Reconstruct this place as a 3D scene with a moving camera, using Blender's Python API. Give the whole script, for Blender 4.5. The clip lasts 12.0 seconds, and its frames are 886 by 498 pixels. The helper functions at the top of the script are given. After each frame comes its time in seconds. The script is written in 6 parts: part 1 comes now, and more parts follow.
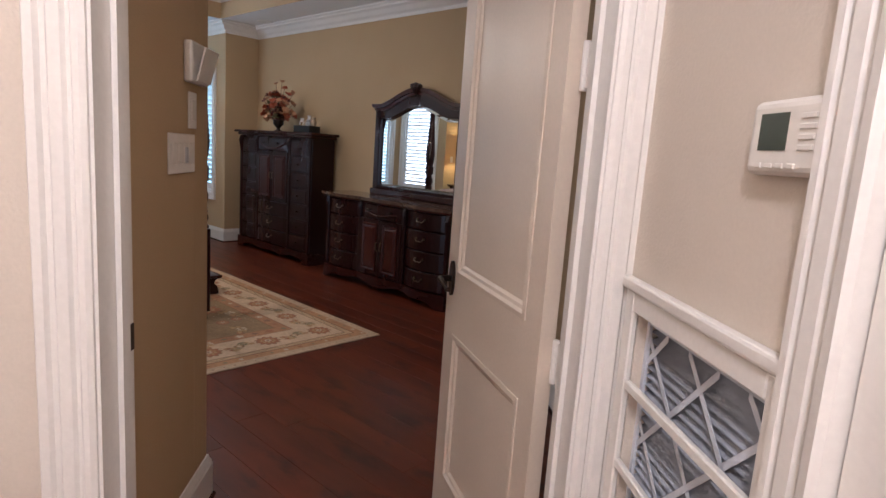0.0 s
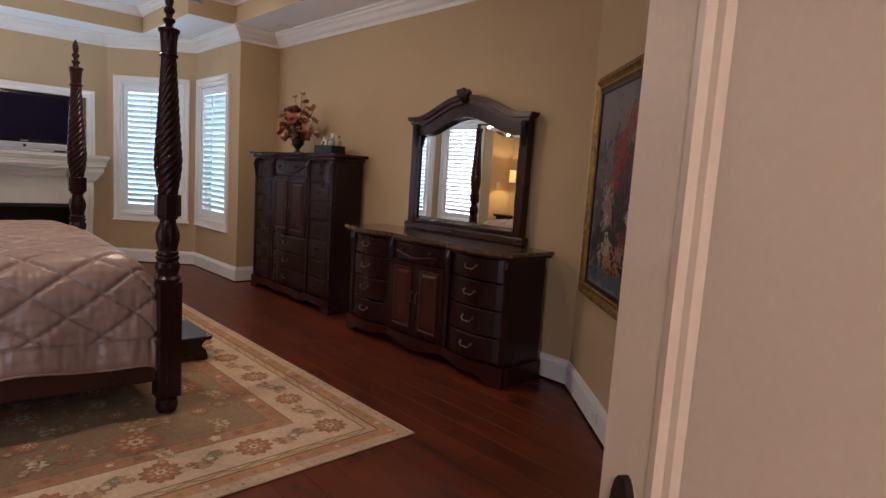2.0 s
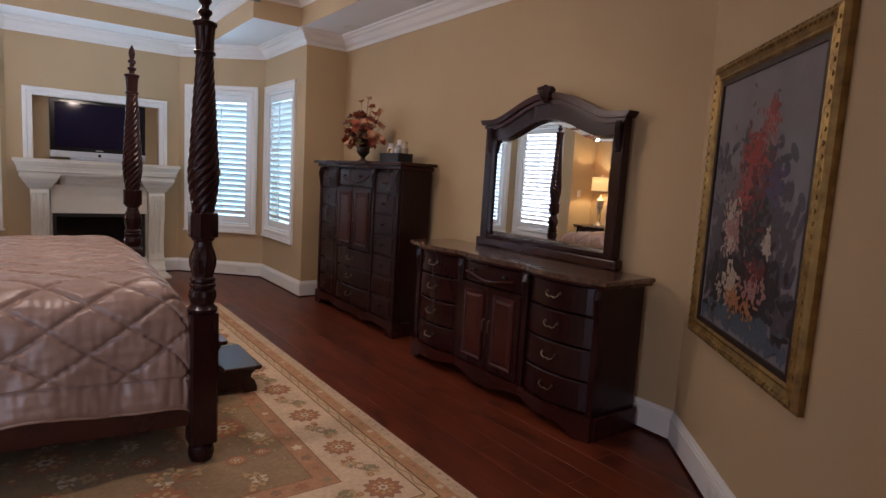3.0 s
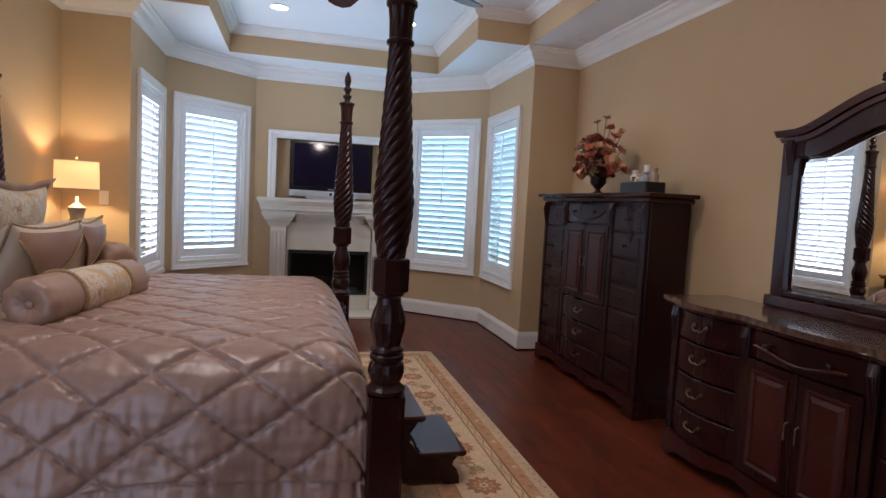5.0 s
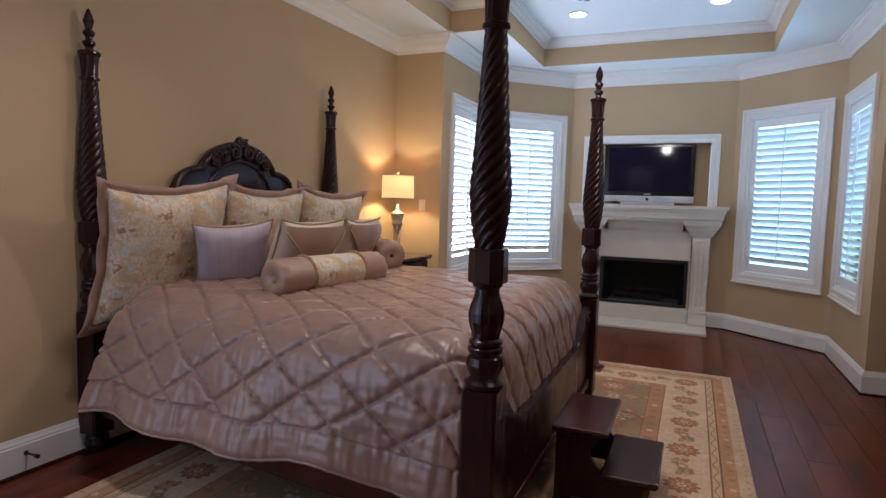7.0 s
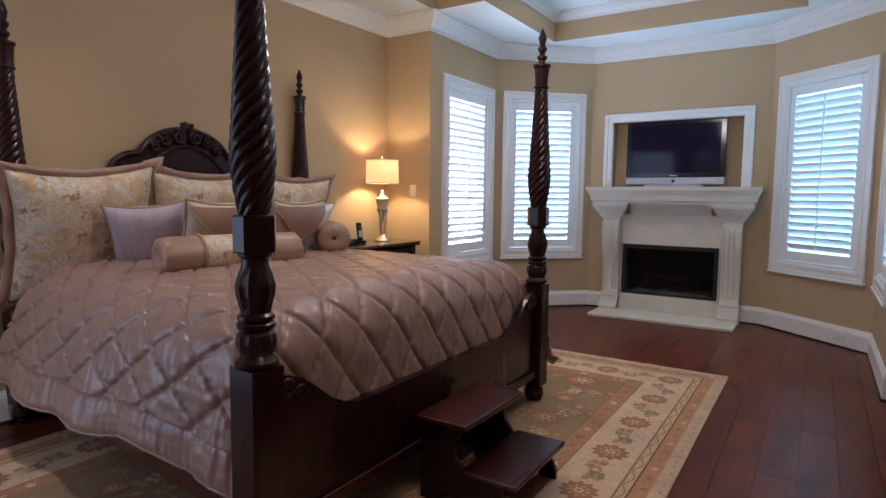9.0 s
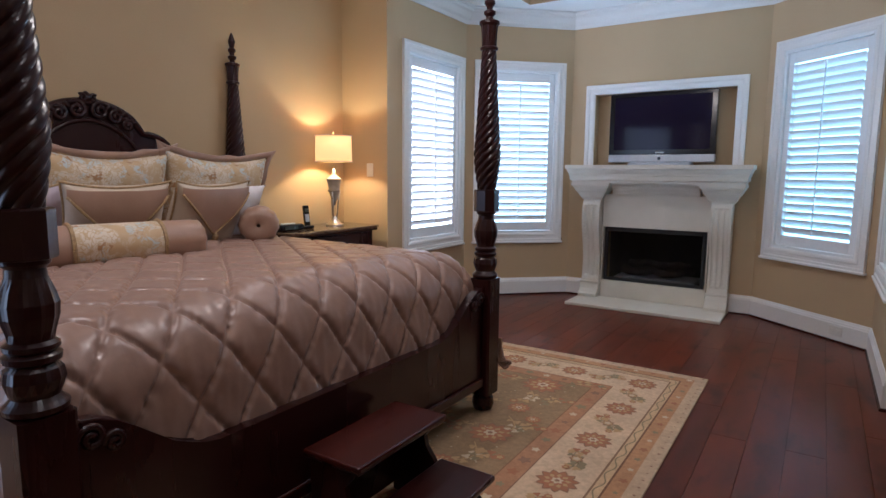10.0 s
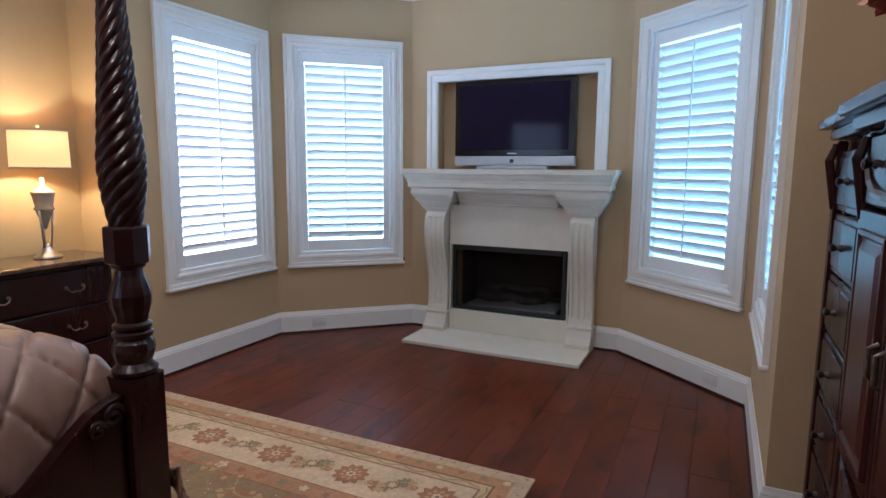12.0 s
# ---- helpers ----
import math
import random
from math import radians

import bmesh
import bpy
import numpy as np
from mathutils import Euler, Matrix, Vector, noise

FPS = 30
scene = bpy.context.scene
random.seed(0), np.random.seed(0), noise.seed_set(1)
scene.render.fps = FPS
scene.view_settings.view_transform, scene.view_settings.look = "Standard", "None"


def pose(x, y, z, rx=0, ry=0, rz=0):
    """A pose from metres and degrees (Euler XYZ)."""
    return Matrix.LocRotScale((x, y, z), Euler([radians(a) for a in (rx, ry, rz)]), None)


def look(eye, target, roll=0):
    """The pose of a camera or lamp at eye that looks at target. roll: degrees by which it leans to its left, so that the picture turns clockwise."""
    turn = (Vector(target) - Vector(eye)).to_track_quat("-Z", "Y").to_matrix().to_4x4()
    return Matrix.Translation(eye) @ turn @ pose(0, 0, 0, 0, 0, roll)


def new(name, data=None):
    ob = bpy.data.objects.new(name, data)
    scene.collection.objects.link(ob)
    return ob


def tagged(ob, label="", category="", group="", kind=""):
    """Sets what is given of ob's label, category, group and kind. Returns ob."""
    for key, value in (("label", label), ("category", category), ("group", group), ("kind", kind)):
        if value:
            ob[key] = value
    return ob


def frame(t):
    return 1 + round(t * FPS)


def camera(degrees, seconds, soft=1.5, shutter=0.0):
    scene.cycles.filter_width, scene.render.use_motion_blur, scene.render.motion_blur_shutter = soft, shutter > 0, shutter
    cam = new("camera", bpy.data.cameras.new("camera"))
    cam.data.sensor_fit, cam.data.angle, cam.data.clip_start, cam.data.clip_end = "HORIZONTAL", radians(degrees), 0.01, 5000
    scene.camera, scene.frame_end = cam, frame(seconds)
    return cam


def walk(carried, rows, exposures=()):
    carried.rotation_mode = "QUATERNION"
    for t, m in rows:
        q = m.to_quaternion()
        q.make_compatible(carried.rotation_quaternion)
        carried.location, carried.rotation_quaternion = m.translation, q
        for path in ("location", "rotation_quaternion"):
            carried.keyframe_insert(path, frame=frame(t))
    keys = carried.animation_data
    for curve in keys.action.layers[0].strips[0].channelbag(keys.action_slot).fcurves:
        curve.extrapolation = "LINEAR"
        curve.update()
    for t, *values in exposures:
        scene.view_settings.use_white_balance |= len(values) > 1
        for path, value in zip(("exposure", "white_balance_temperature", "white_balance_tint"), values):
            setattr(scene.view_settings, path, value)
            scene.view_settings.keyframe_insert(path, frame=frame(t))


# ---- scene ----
cam = camera(74.4, 12.0)
PATH = [
    (0, (-0.071, 0.48, 1.421), (-1.415, 1.926, 1.1), 4.0),
    (0.3, (-0.207, 0.598, 1.415), (-1.552, 2.043, 1.096), 3.8),
    (0.6, (-0.339, 0.788, 1.411), (-1.689, 2.229, 1.098), 4.0),
    (1.1, (-0.619, 1.061, 1.403), (-2.005, 2.473, 1.11), 3.9),
    (1.5, (-0.842, 1.2, 1.384), (-2.262, 2.585, 1.131), 3.9),
    (2, (-1.087, 1.348, 1.397), (-2.532, 2.709, 1.155), 3.7),
    (2.5, (-1.27, 1.556, 1.435), (-2.803, 2.818, 1.2), 3.5),
    (4.5, (-2.329, 1.98, 1.419), (-4.156, 2.767, 1.217), 3.0),
    (5, (-2.4, 2.08, 1.403), (-4.333, 2.574, 1.253), 2.9),
    (5.5, (-2.351, 2.253, 1.406), (-4.344, 2.335, 1.261), 2.6),
    (6, (-2.405, 2.455, 1.4), (-4.361, 2.072, 1.237), 2.2),
    (6.5, (-2.464, 2.743, 1.38), (-4.354, 2.11, 1.217), 1.9),
    (8.5, (-2.933, 3.674, 1.305), (-4.64, 2.646, 1.137), 0.8),
    (9, (-3.175, 3.846, 1.279), (-4.851, 2.769, 1.097), 0.6),
    (9.5, (-3.454, 3.879, 1.284), (-5.118, 2.795, 1.049), 0.6),
    (10, (-3.785, 3.886, 1.298), (-5.45, 2.809, 1.041), 0.5),
    (10.5, (-4.124, 3.965, 1.331), (-5.803, 2.913, 1.057), 0.4),
    (11, (-4.496, 3.957, 1.333), (-6.21, 2.964, 1.057), 0.5),
    (11.5, (-4.885, 4.022, 1.369), (-6.646, 3.117, 1.092), 0.4),
    (12, (-5.306, 4.044, 1.393), (-7.096, 3.195, 1.122), 0.4),
]
walk(cam, [(t, look(eye, target, roll)) for t, eye, target, roll in PATH], exposures=[(0.0, 0.68, 5350, 20), (1.3, 0.68, 6150, 27), (2.5, 0.72, 5950, 29), (5.5, 0.79, 5350, 24), (8.5, 0.83, 5250, 24), (12.0, 0.94, 4950, 19)])

# ---- world, sun, lamps ----
world = bpy.data.worlds.new("sky")
scene.world = world
world.use_nodes = True
wn = world.node_tree
sky = wn.nodes.new("ShaderNodeTexSky")
sky.sky_type = "NISHITA"
sky.sun_disc = False
sky.sun_elevation = radians(55)
sky.sun_rotation = radians(80)
wn.links.new(sky.outputs[0], wn.nodes["Background"].inputs[0])
wn.nodes["Background"].inputs[1].default_value = 0.12


def lamp(name, kind, m, power, colour, size=0.1, size_y=None, spot=120, blend=0.6):
    d = bpy.data.lights.new(name, kind)
    d.energy, d.color = power, colour
    if kind == "AREA":
        d.shape, d.size, d.size_y = "RECTANGLE", size, size_y or size
    elif kind == "SUN":
        d.angle = size
    else:
        d.shadow_soft_size = size
    if kind == "SPOT":
        d.spot_size, d.spot_blend = radians(spot), blend
    ob = new(name, d)
    ob.matrix_world = m
    return ob


lamp("sun", "SUN", look((10, 4, 14), (0, 0, 0)), 3.0, (1.0, 0.95, 0.88), radians(0.5))

# ---- materials ----


def material(name, colour, rough=0.5, metal=0.0, second=None, scale=4.0, stretch=(1, 1, 1), amount=0.5, bump=0.0,
             bump_scale=60.0, coat=0.0, vary=0.0, sheen=0.0, detail=6.0, gloss=0.5, spread=0.08):
    """Two scales of noise over a base colour, with fine relief; vary: by the object's random number."""
    m = bpy.data.materials.new(name)
    m.use_nodes = True
    t = m.node_tree
    b = t.nodes["Principled BSDF"]
    b.inputs["Roughness"].default_value = rough
    b.inputs["Metallic"].default_value = metal
    b.inputs["Coat Weight"].default_value = coat
    b.inputs["Coat Roughness"].default_value = 0.15
    b.inputs["Sheen Weight"].default_value = sheen
    b.inputs["Specular IOR Level"].default_value = gloss
    tc = t.nodes.new("ShaderNodeTexCoord")
    mp = t.nodes.new("ShaderNodeMapping")
    mp.inputs["Scale"].default_value = stretch
    t.links.new(tc.outputs["Object"], mp.inputs[0])
    vec = mp.outputs[0]
    if vary:
        oi = t.nodes.new("ShaderNodeObjectInfo")
        add = t.nodes.new("ShaderNodeVectorMath")
        add.operation = "MULTIPLY_ADD"
        t.links.new(oi.outputs["Random"], add.inputs[0])
        add.inputs[1].default_value = (37, 53, 71)
        t.links.new(vec, add.inputs[2])
        vec = add.outputs[0]
    n1 = t.nodes.new("ShaderNodeTexNoise")
    n1.inputs["Scale"].default_value = scale
    n1.inputs["Detail"].default_value = detail
    t.links.new(vec, n1.inputs["Vector"])
    n2 = t.nodes.new("ShaderNodeTexNoise")
    n2.inputs["Scale"].default_value = bump_scale
    n2.inputs["Detail"].default_value = 3
    t.links.new(vec, n2.inputs["Vector"])
    mix = t.nodes.new("ShaderNodeMix")
    mix.data_type = "RGBA"
    c2 = second or tuple(c * 0.85 for c in colour)
    mix.inputs[6].default_value = (*colour, 1)
    mix.inputs[7].default_value = (*c2, 1)
    ramp = t.nodes.new("ShaderNodeMapRange")
    ramp.inputs[1].default_value, ramp.inputs[2].default_value = 0.5 - 0.25, 0.5 + 0.25
    ramp.inputs[3].default_value, ramp.inputs[4].default_value = 0, amount * 2 if amount < 0.5 else 1
    t.links.new(n1.outputs[0], ramp.inputs[0])
    t.links.new(ramp.outputs[0], mix.inputs[0])
    out = mix.outputs[2]
    hs = t.nodes.new("ShaderNodeHueSaturation")
    mr = t.nodes.new("ShaderNodeMapRange")
    mr.inputs[3].default_value, mr.inputs[4].default_value = 0.94, 1.06
    t.links.new(n2.outputs[0], mr.inputs[0])
    t.links.new(out, hs.inputs["Color"])
    if vary:
        mv = t.nodes.new("ShaderNodeMapRange")
        mv.inputs[3].default_value, mv.inputs[4].default_value = 1 - vary, 1 + vary
        t.links.new(oi.outputs["Random"], mv.inputs[0])
        mu = t.nodes.new("ShaderNodeMath")
        mu.operation = "MULTIPLY"
        t.links.new(mr.outputs[0], mu.inputs[0])
        t.links.new(mv.outputs[0], mu.inputs[1])
        t.links.new(mu.outputs[0], hs.inputs["Value"])
    else:
        t.links.new(mr.outputs[0], hs.inputs["Value"])
    t.links.new(hs.outputs[0], b.inputs["Base Color"])
    rr = t.nodes.new("ShaderNodeMapRange")
    rr.inputs[3].default_value, rr.inputs[4].default_value = max(rough - spread, 0.02), min(rough + spread, 1)
    t.links.new(n1.outputs[0], rr.inputs[0])
    t.links.new(rr.outputs[0], b.inputs["Roughness"])
    if bump:
        bp = t.nodes.new("ShaderNodeBump")
        bp.inputs["Strength"].default_value = 0.6
        bp.inputs["Distance"].default_value = bump
        t.links.new(n2.outputs[0], bp.inputs["Height"])
        t.links.new(bp.outputs[0], b.inputs["Normal"])
    return m


def glow(name, colour, strength):
    m = bpy.data.materials.new(name)
    m.use_nodes = True
    b = m.node_tree.nodes["Principled BSDF"]
    b.inputs["Base Color"].default_value = (*colour, 1)
    b.inputs["Emission Color"].default_value = (*colour, 1)
    b.inputs["Emission Strength"].default_value = strength
    return m


TAN = material("tan_wall_paint", (0.51, 0.365, 0.20), 0.75, second=(0.48, 0.34, 0.185), scale=1.5, bump=0.0015, bump_scale=140)
HALL = material("cream_hall_paint", (0.66, 0.59, 0.50), 0.75, second=(0.63, 0.56, 0.47), scale=1.5, bump=0.0015, bump_scale=140)
CEIL = material("ceiling_paint", (0.80, 0.79, 0.76), 0.85, second=(0.77, 0.76, 0.73), scale=1.2, bump=0.001, bump_scale=160)
TRIM = material("white_trim_paint", (0.80, 0.77, 0.72), 0.35, second=(0.77, 0.74, 0.69), scale=3, bump=0.0004, bump_scale=90)
DOORW = material("door_paint", (0.68, 0.59, 0.48), 0.38, second=(0.65, 0.56, 0.455), scale=3, bump=0.0004, bump_scale=90)
SHUT = material("shutter_paint", (0.82, 0.82, 0.80), 0.4, scale=3, second=(0.79, 0.79, 0.77))
PLANK = material("walnut_floor_board", (0.155, 0.031, 0.010), 0.31, gloss=0.32, spread=0.01, second=(0.070, 0.015, 0.007), scale=2.2, stretch=(0.7, 2.8, 1),
                 amount=0.6, bump_scale=14, vary=0.13, detail=8)


def stained(m, scale, stretch, dark, lo, hi):
    """Adds knots and scraped dark stains, of a second size, over a material's colour."""
    t = m.node_tree
    b = t.nodes["Principled BSDF"]
    was = b.inputs["Base Color"].links[0].from_socket
    geo = t.nodes.new("ShaderNodeNewGeometry")
    mp = t.nodes.new("ShaderNodeMapping")
    mp.inputs["Scale"].default_value = stretch
    t.links.new(geo.outputs["Position"], mp.inputs[0])
    n = t.nodes.new("ShaderNodeTexNoise")
    n.inputs["Scale"].default_value = scale
    n.inputs["Detail"].default_value = 4
    n.inputs["Roughness"].default_value = 0.55
    t.links.new(mp.outputs[0], n.inputs["Vector"])
    r = t.nodes.new("ShaderNodeMapRange")
    r.inputs[1].default_value, r.inputs[2].default_value = lo, hi
    t.links.new(n.outputs[0], r.inputs[0])
    mix = t.nodes.new("ShaderNodeMix")
    mix.data_type = "RGBA"
    t.links.new(r.outputs[0], mix.inputs[0])
    t.links.new(was, mix.inputs[6])
    mix.inputs[7].default_value = (*dark, 1)
    t.links.new(mix.outputs[2], b.inputs["Base Color"])


stained(PLANK, 3.1, (1.0, 2.2, 1.0), (0.036, 0.009, 0.0055), 0.54, 0.72)
SUBF = material("floor_joint", (0.012, 0.006, 0.004), 0.8)
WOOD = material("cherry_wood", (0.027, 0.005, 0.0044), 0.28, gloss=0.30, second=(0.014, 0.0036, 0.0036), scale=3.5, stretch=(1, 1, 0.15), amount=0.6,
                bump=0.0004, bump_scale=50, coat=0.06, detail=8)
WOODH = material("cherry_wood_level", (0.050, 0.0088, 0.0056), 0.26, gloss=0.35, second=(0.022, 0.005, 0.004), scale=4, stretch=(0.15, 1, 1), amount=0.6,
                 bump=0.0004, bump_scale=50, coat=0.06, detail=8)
STONE = material("cast_stone", (0.71, 0.655, 0.55), 0.7, second=(0.65, 0.595, 0.49), scale=5, bump=0.001, bump_scale=120)
GRAN = material("brown_granite", (0.16, 0.09, 0.055), 0.12, second=(0.035, 0.02, 0.016), scale=34, amount=0.9, coat=0.4, bump_scale=200)
BLACK = material("black_metal", (0.012, 0.012, 0.012), 0.5, scale=8)
SOOT = material("firebox_lining", (0.13, 0.12, 0.11), 0.9, scale=6, bump=0.003, bump_scale=40)
BRASS = material("antique_brass", (0.34, 0.27, 0.19), 0.4, 1.0, second=(0.12, 0.08, 0.05), scale=30)
BRONZE = material("dark_bronze", (0.05, 0.035, 0.028), 0.4, 0.8, scale=20)
STEEL = material("satin_nickel", (0.62, 0.58, 0.52), 0.3, 1.0, scale=20)
GOLD = material("gilt_frame", (0.42, 0.27, 0.08), 0.42, 0.7, second=(0.18, 0.10, 0.035), scale=18, amount=0.7, bump=0.004, bump_scale=55)
PLAST = material("white_plastic", (0.78, 0.74, 0.67), 0.4, scale=6)
SILVER = material("silver_plastic", (0.55, 0.56, 0.58), 0.35, 0.4, scale=8)
SCREEN = material("tv_screen", (0.013, 0.009, 0.022), 0.04, gloss=0.22, scale=3)
BEZEL = material("gloss_black_plastic", (0.008, 0.008, 0.009), 0.15, scale=6)
LCD = material("lcd_green", (0.06, 0.07, 0.05), 0.25, scale=9)
COVER = material("mauve_satin", (0.305, 0.188, 0.140), 0.36, second=(0.255, 0.153, 0.112), scale=5, bump=0.0012, bump_scale=45, sheen=0.08)
SATIN = material("bronze_satin", (0.38, 0.235, 0.16), 0.38, second=(0.29, 0.17, 0.115), scale=7, sheen=0.08, bump=0.001, bump_scale=30)
LAV = material("lavender_velvet", (0.42, 0.34, 0.36), 0.6, second=(0.34, 0.27, 0.30), scale=60, stretch=(1, 0.05, 0.05), sheen=0.6, bump=0.002, bump_scale=60)
BEIGE = material("beige_silk", (0.50, 0.40, 0.29), 0.42, second=(0.44, 0.34, 0.24), scale=8, sheen=0.3, bump=0.001, bump_scale=40)
GREYS = material("grey_blue_silk", (0.36, 0.36, 0.35), 0.45, scale=8, sheen=0.3)
CORD = material("gold_cord", (0.42, 0.28, 0.12), 0.6, second=(0.22, 0.13, 0.06), scale=80, amount=0.8)
LINEN = material("white_linen", (0.75, 0.70, 0.68), 0.7, scale=8)
SHADE = glow("lamp_shade_cloth", (0.95, 0.58, 0.18), 0.6)
BULB = glow("bulb", (1.0, 0.86, 0.62), 14)
CAN = glow("downlight_lens", (1.0, 0.90, 0.74), 12)
FLOWER = [material("rust_petals", (0.42, 0.10, 0.045), 0.7, scale=25), material("peach_petals", (0.58, 0.29, 0.15), 0.7, scale=25),
          material("wine_leaves", (0.12, 0.03, 0.022), 0.6, scale=25), material("olive_leaves", (0.12, 0.10, 0.035), 0.6, scale=25)]
MIRROR = bpy.data.materials.new("mirror_silver")
MIRROR.use_nodes = True
MIRROR.node_tree.nodes["Principled BSDF"].inputs["Metallic"].default_value = 1
MIRROR.node_tree.nodes["Principled BSDF"].inputs["Roughness"].default_value = 0.01
MIRROR.node_tree.nodes["Principled BSDF"].inputs["Base Color"].default_value = (0.86, 0.87, 0.86, 1)
GLASS = bpy.data.materials.new("clear_glass")
GLASS.use_nodes = True
GLASS.node_tree.nodes["Principled BSDF"].inputs["Transmission Weight"].default_value = 1
GLASS.node_tree.nodes["Principled BSDF"].inputs["Roughness"].default_value = 0.0
GLASS.node_tree.nodes["Principled BSDF"].inputs["IOR"].default_value = 1.02


def damask(name, ground, mid, dark, blue, scale):
    """Woven floral damask: cells and scrolls in four tones."""
    m = bpy.data.materials.new(name)
    m.use_nodes = True
    t = m.node_tree
    b = t.nodes["Principled BSDF"]
    b.inputs["Roughness"].default_value = 0.5
    b.inputs["Sheen Weight"].default_value = 0.05
    tc = t.nodes.new("ShaderNodeTexCoord")
    wob = t.nodes.new("ShaderNodeTexNoise")
    wob.inputs["Scale"].default_value = scale * 0.9
    mixv = t.nodes.new("ShaderNodeVectorMath")
    mixv.operation = "MULTIPLY_ADD"
    t.links.new(tc.outputs["Object"], wob.inputs["Vector"])
    t.links.new(wob.outputs["Color"], mixv.inputs[0])
    mixv.inputs[1].default_value = (0.12, 0.12, 0.12)
    t.links.new(tc.outputs["Object"], mixv.inputs[2])
    last = None
    col = (*ground, 1)
    for i, (c, sc, lo, hi, kind) in enumerate(((mid, scale * 0.6, 0.46, 0.58, "n"), (blue, scale * 0.8, 0.545, 0.60, "n"),
                                               (mid, scale * 2.4, 0.10, 0.02, "v"), (dark, scale * 0.75, 0.62, 0.65, "n"))):
        mp = t.nodes.new("ShaderNodeMapping")
        mp.inputs["Location"].default_value = (3.1 * i, 1.7 * i, 5.3 * i)
        t.links.new(mixv.outputs[0], mp.inputs[0])
        if kind == "n":
            x = t.nodes.new("ShaderNodeTexNoise")
            x.inputs["Detail"].default_value = 5
        else:
            x = t.nodes.new("ShaderNodeTexVoronoi")
            x.feature = "DISTANCE_TO_EDGE"
        x.inputs["Scale"].default_value = sc
        t.links.new(mp.outputs[0], x.inputs["Vector"])
        r = t.nodes.new("ShaderNodeMapRange")
        r.inputs[1].default_value, r.inputs[2].default_value = lo, hi
        t.links.new(x.outputs[0], r.inputs[0])
        k = t.nodes.new("ShaderNodeMix")
        k.data_type = "RGBA"
        t.links.new(r.outputs[0], k.inputs[0])
        if last:
            t.links.new(last, k.inputs[6])
        else:
            k.inputs[6].default_value = col
        k.inputs[7].default_value = (*c, 1)
        last = k.outputs[2]
    t.links.new(last, b.inputs["Base Color"])
    return m


DAMASK = damask("floral_damask", (0.62, 0.53, 0.41), (0.48, 0.33, 0.17), (0.33, 0.175, 0.07), (0.48, 0.51, 0.49), 17)

# ---- builders ----


def part(name, bm, mat, parent=None, label="", smooth=False, m=None):
    me = bpy.data.meshes.new(name)
    bmesh.ops.recalc_face_normals(bm, faces=bm.faces)
    bm.to_mesh(me)
    bm.free()
    me.materials.append(mat)
    if smooth:
        me.shade_smooth()
    ob = new(name, me)
    if parent is not None:
        ob.parent = parent
    if m is not None:
        ob.matrix_local = m
    if label:
        ob["label"] = label
    return ob


def thing(name, m, label, category, group="", kind=""):
    return tagged(at(new(name), m), label, category, group, kind)


def at(ob, m):
    ob.matrix_world = m
    ob.empty_display_size = 0.1
    return ob


def box(bm, x0, y0, z0, x1, y1, z1, bevel=0.0, seg=1):
    r = bmesh.ops.create_cube(bm, size=1, matrix=Matrix.LocRotScale(((x0 + x1) / 2, (y0 + y1) / 2, (z0 + z1) / 2), None,
                                                                     (abs(x1 - x0), abs(y1 - y0), abs(z1 - z0))))
    if bevel:
        es = list({e for v in r["verts"] for e in v.link_edges})
        bmesh.ops.bevel(bm, geom=es, offset=bevel, segments=seg, affect="EDGES", profile=0.5)
    return bm


def B(*a, **k):
    return box(bmesh.new(), *a, **k)


def prism(bm, pts, a, b, axis="z", bevel=0.0):
    """A flat outline pulled from a to b along an axis; outline in the other two axes, in order."""
    def p(u, v, w):
        return {"z": (u, v, w), "y": (u, w, v), "x": (w, u, v)}[axis]
    lo = [bm.verts.new(p(u, v, a)) for u, v in pts]
    hi = [bm.verts.new(p(u, v, b)) for u, v in pts]
    n = len(pts)
    fs = [bm.faces.new(lo), bm.faces.new(hi[::-1])]
    for i in range(n):
        fs.append(bm.faces.new((lo[i], lo[(i + 1) % n], hi[(i + 1) % n], hi[i])))
    if bevel:
        es = list({e for v in hi for e in v.link_edges if e.other_vert(v) in hi} | {e for v in lo for e in v.link_edges if e.other_vert(v) in lo})
        bmesh.ops.bevel(bm, geom=es, offset=bevel, segments=2, affect="EDGES", profile=0.5)
    return bm


def lathe(bm, profile, seg=24, cx=0, cy=0, wave=None):
    """Turned shape: (z, r) rows; wave(z, angle) scales the radius."""
    rings = []
    for z, r in profile:
        rings.append([bm.verts.new((cx + r * (wave(z, 2 * math.pi * i / seg) if wave else 1) * math.cos(2 * math.pi * i / seg),
                                    cy + r * (wave(z, 2 * math.pi * i / seg) if wave else 1) * math.sin(2 * math.pi * i / seg), z)) for i in range(seg)])
    for a, b in zip(rings, rings[1:]):
        for i in range(seg):
            bm.faces.new((a[i], a[(i + 1) % seg], b[(i + 1) % seg], b[i]))
    bm.faces.new(rings[0][::-1])
    bm.faces.new(rings[-1])
    return bm


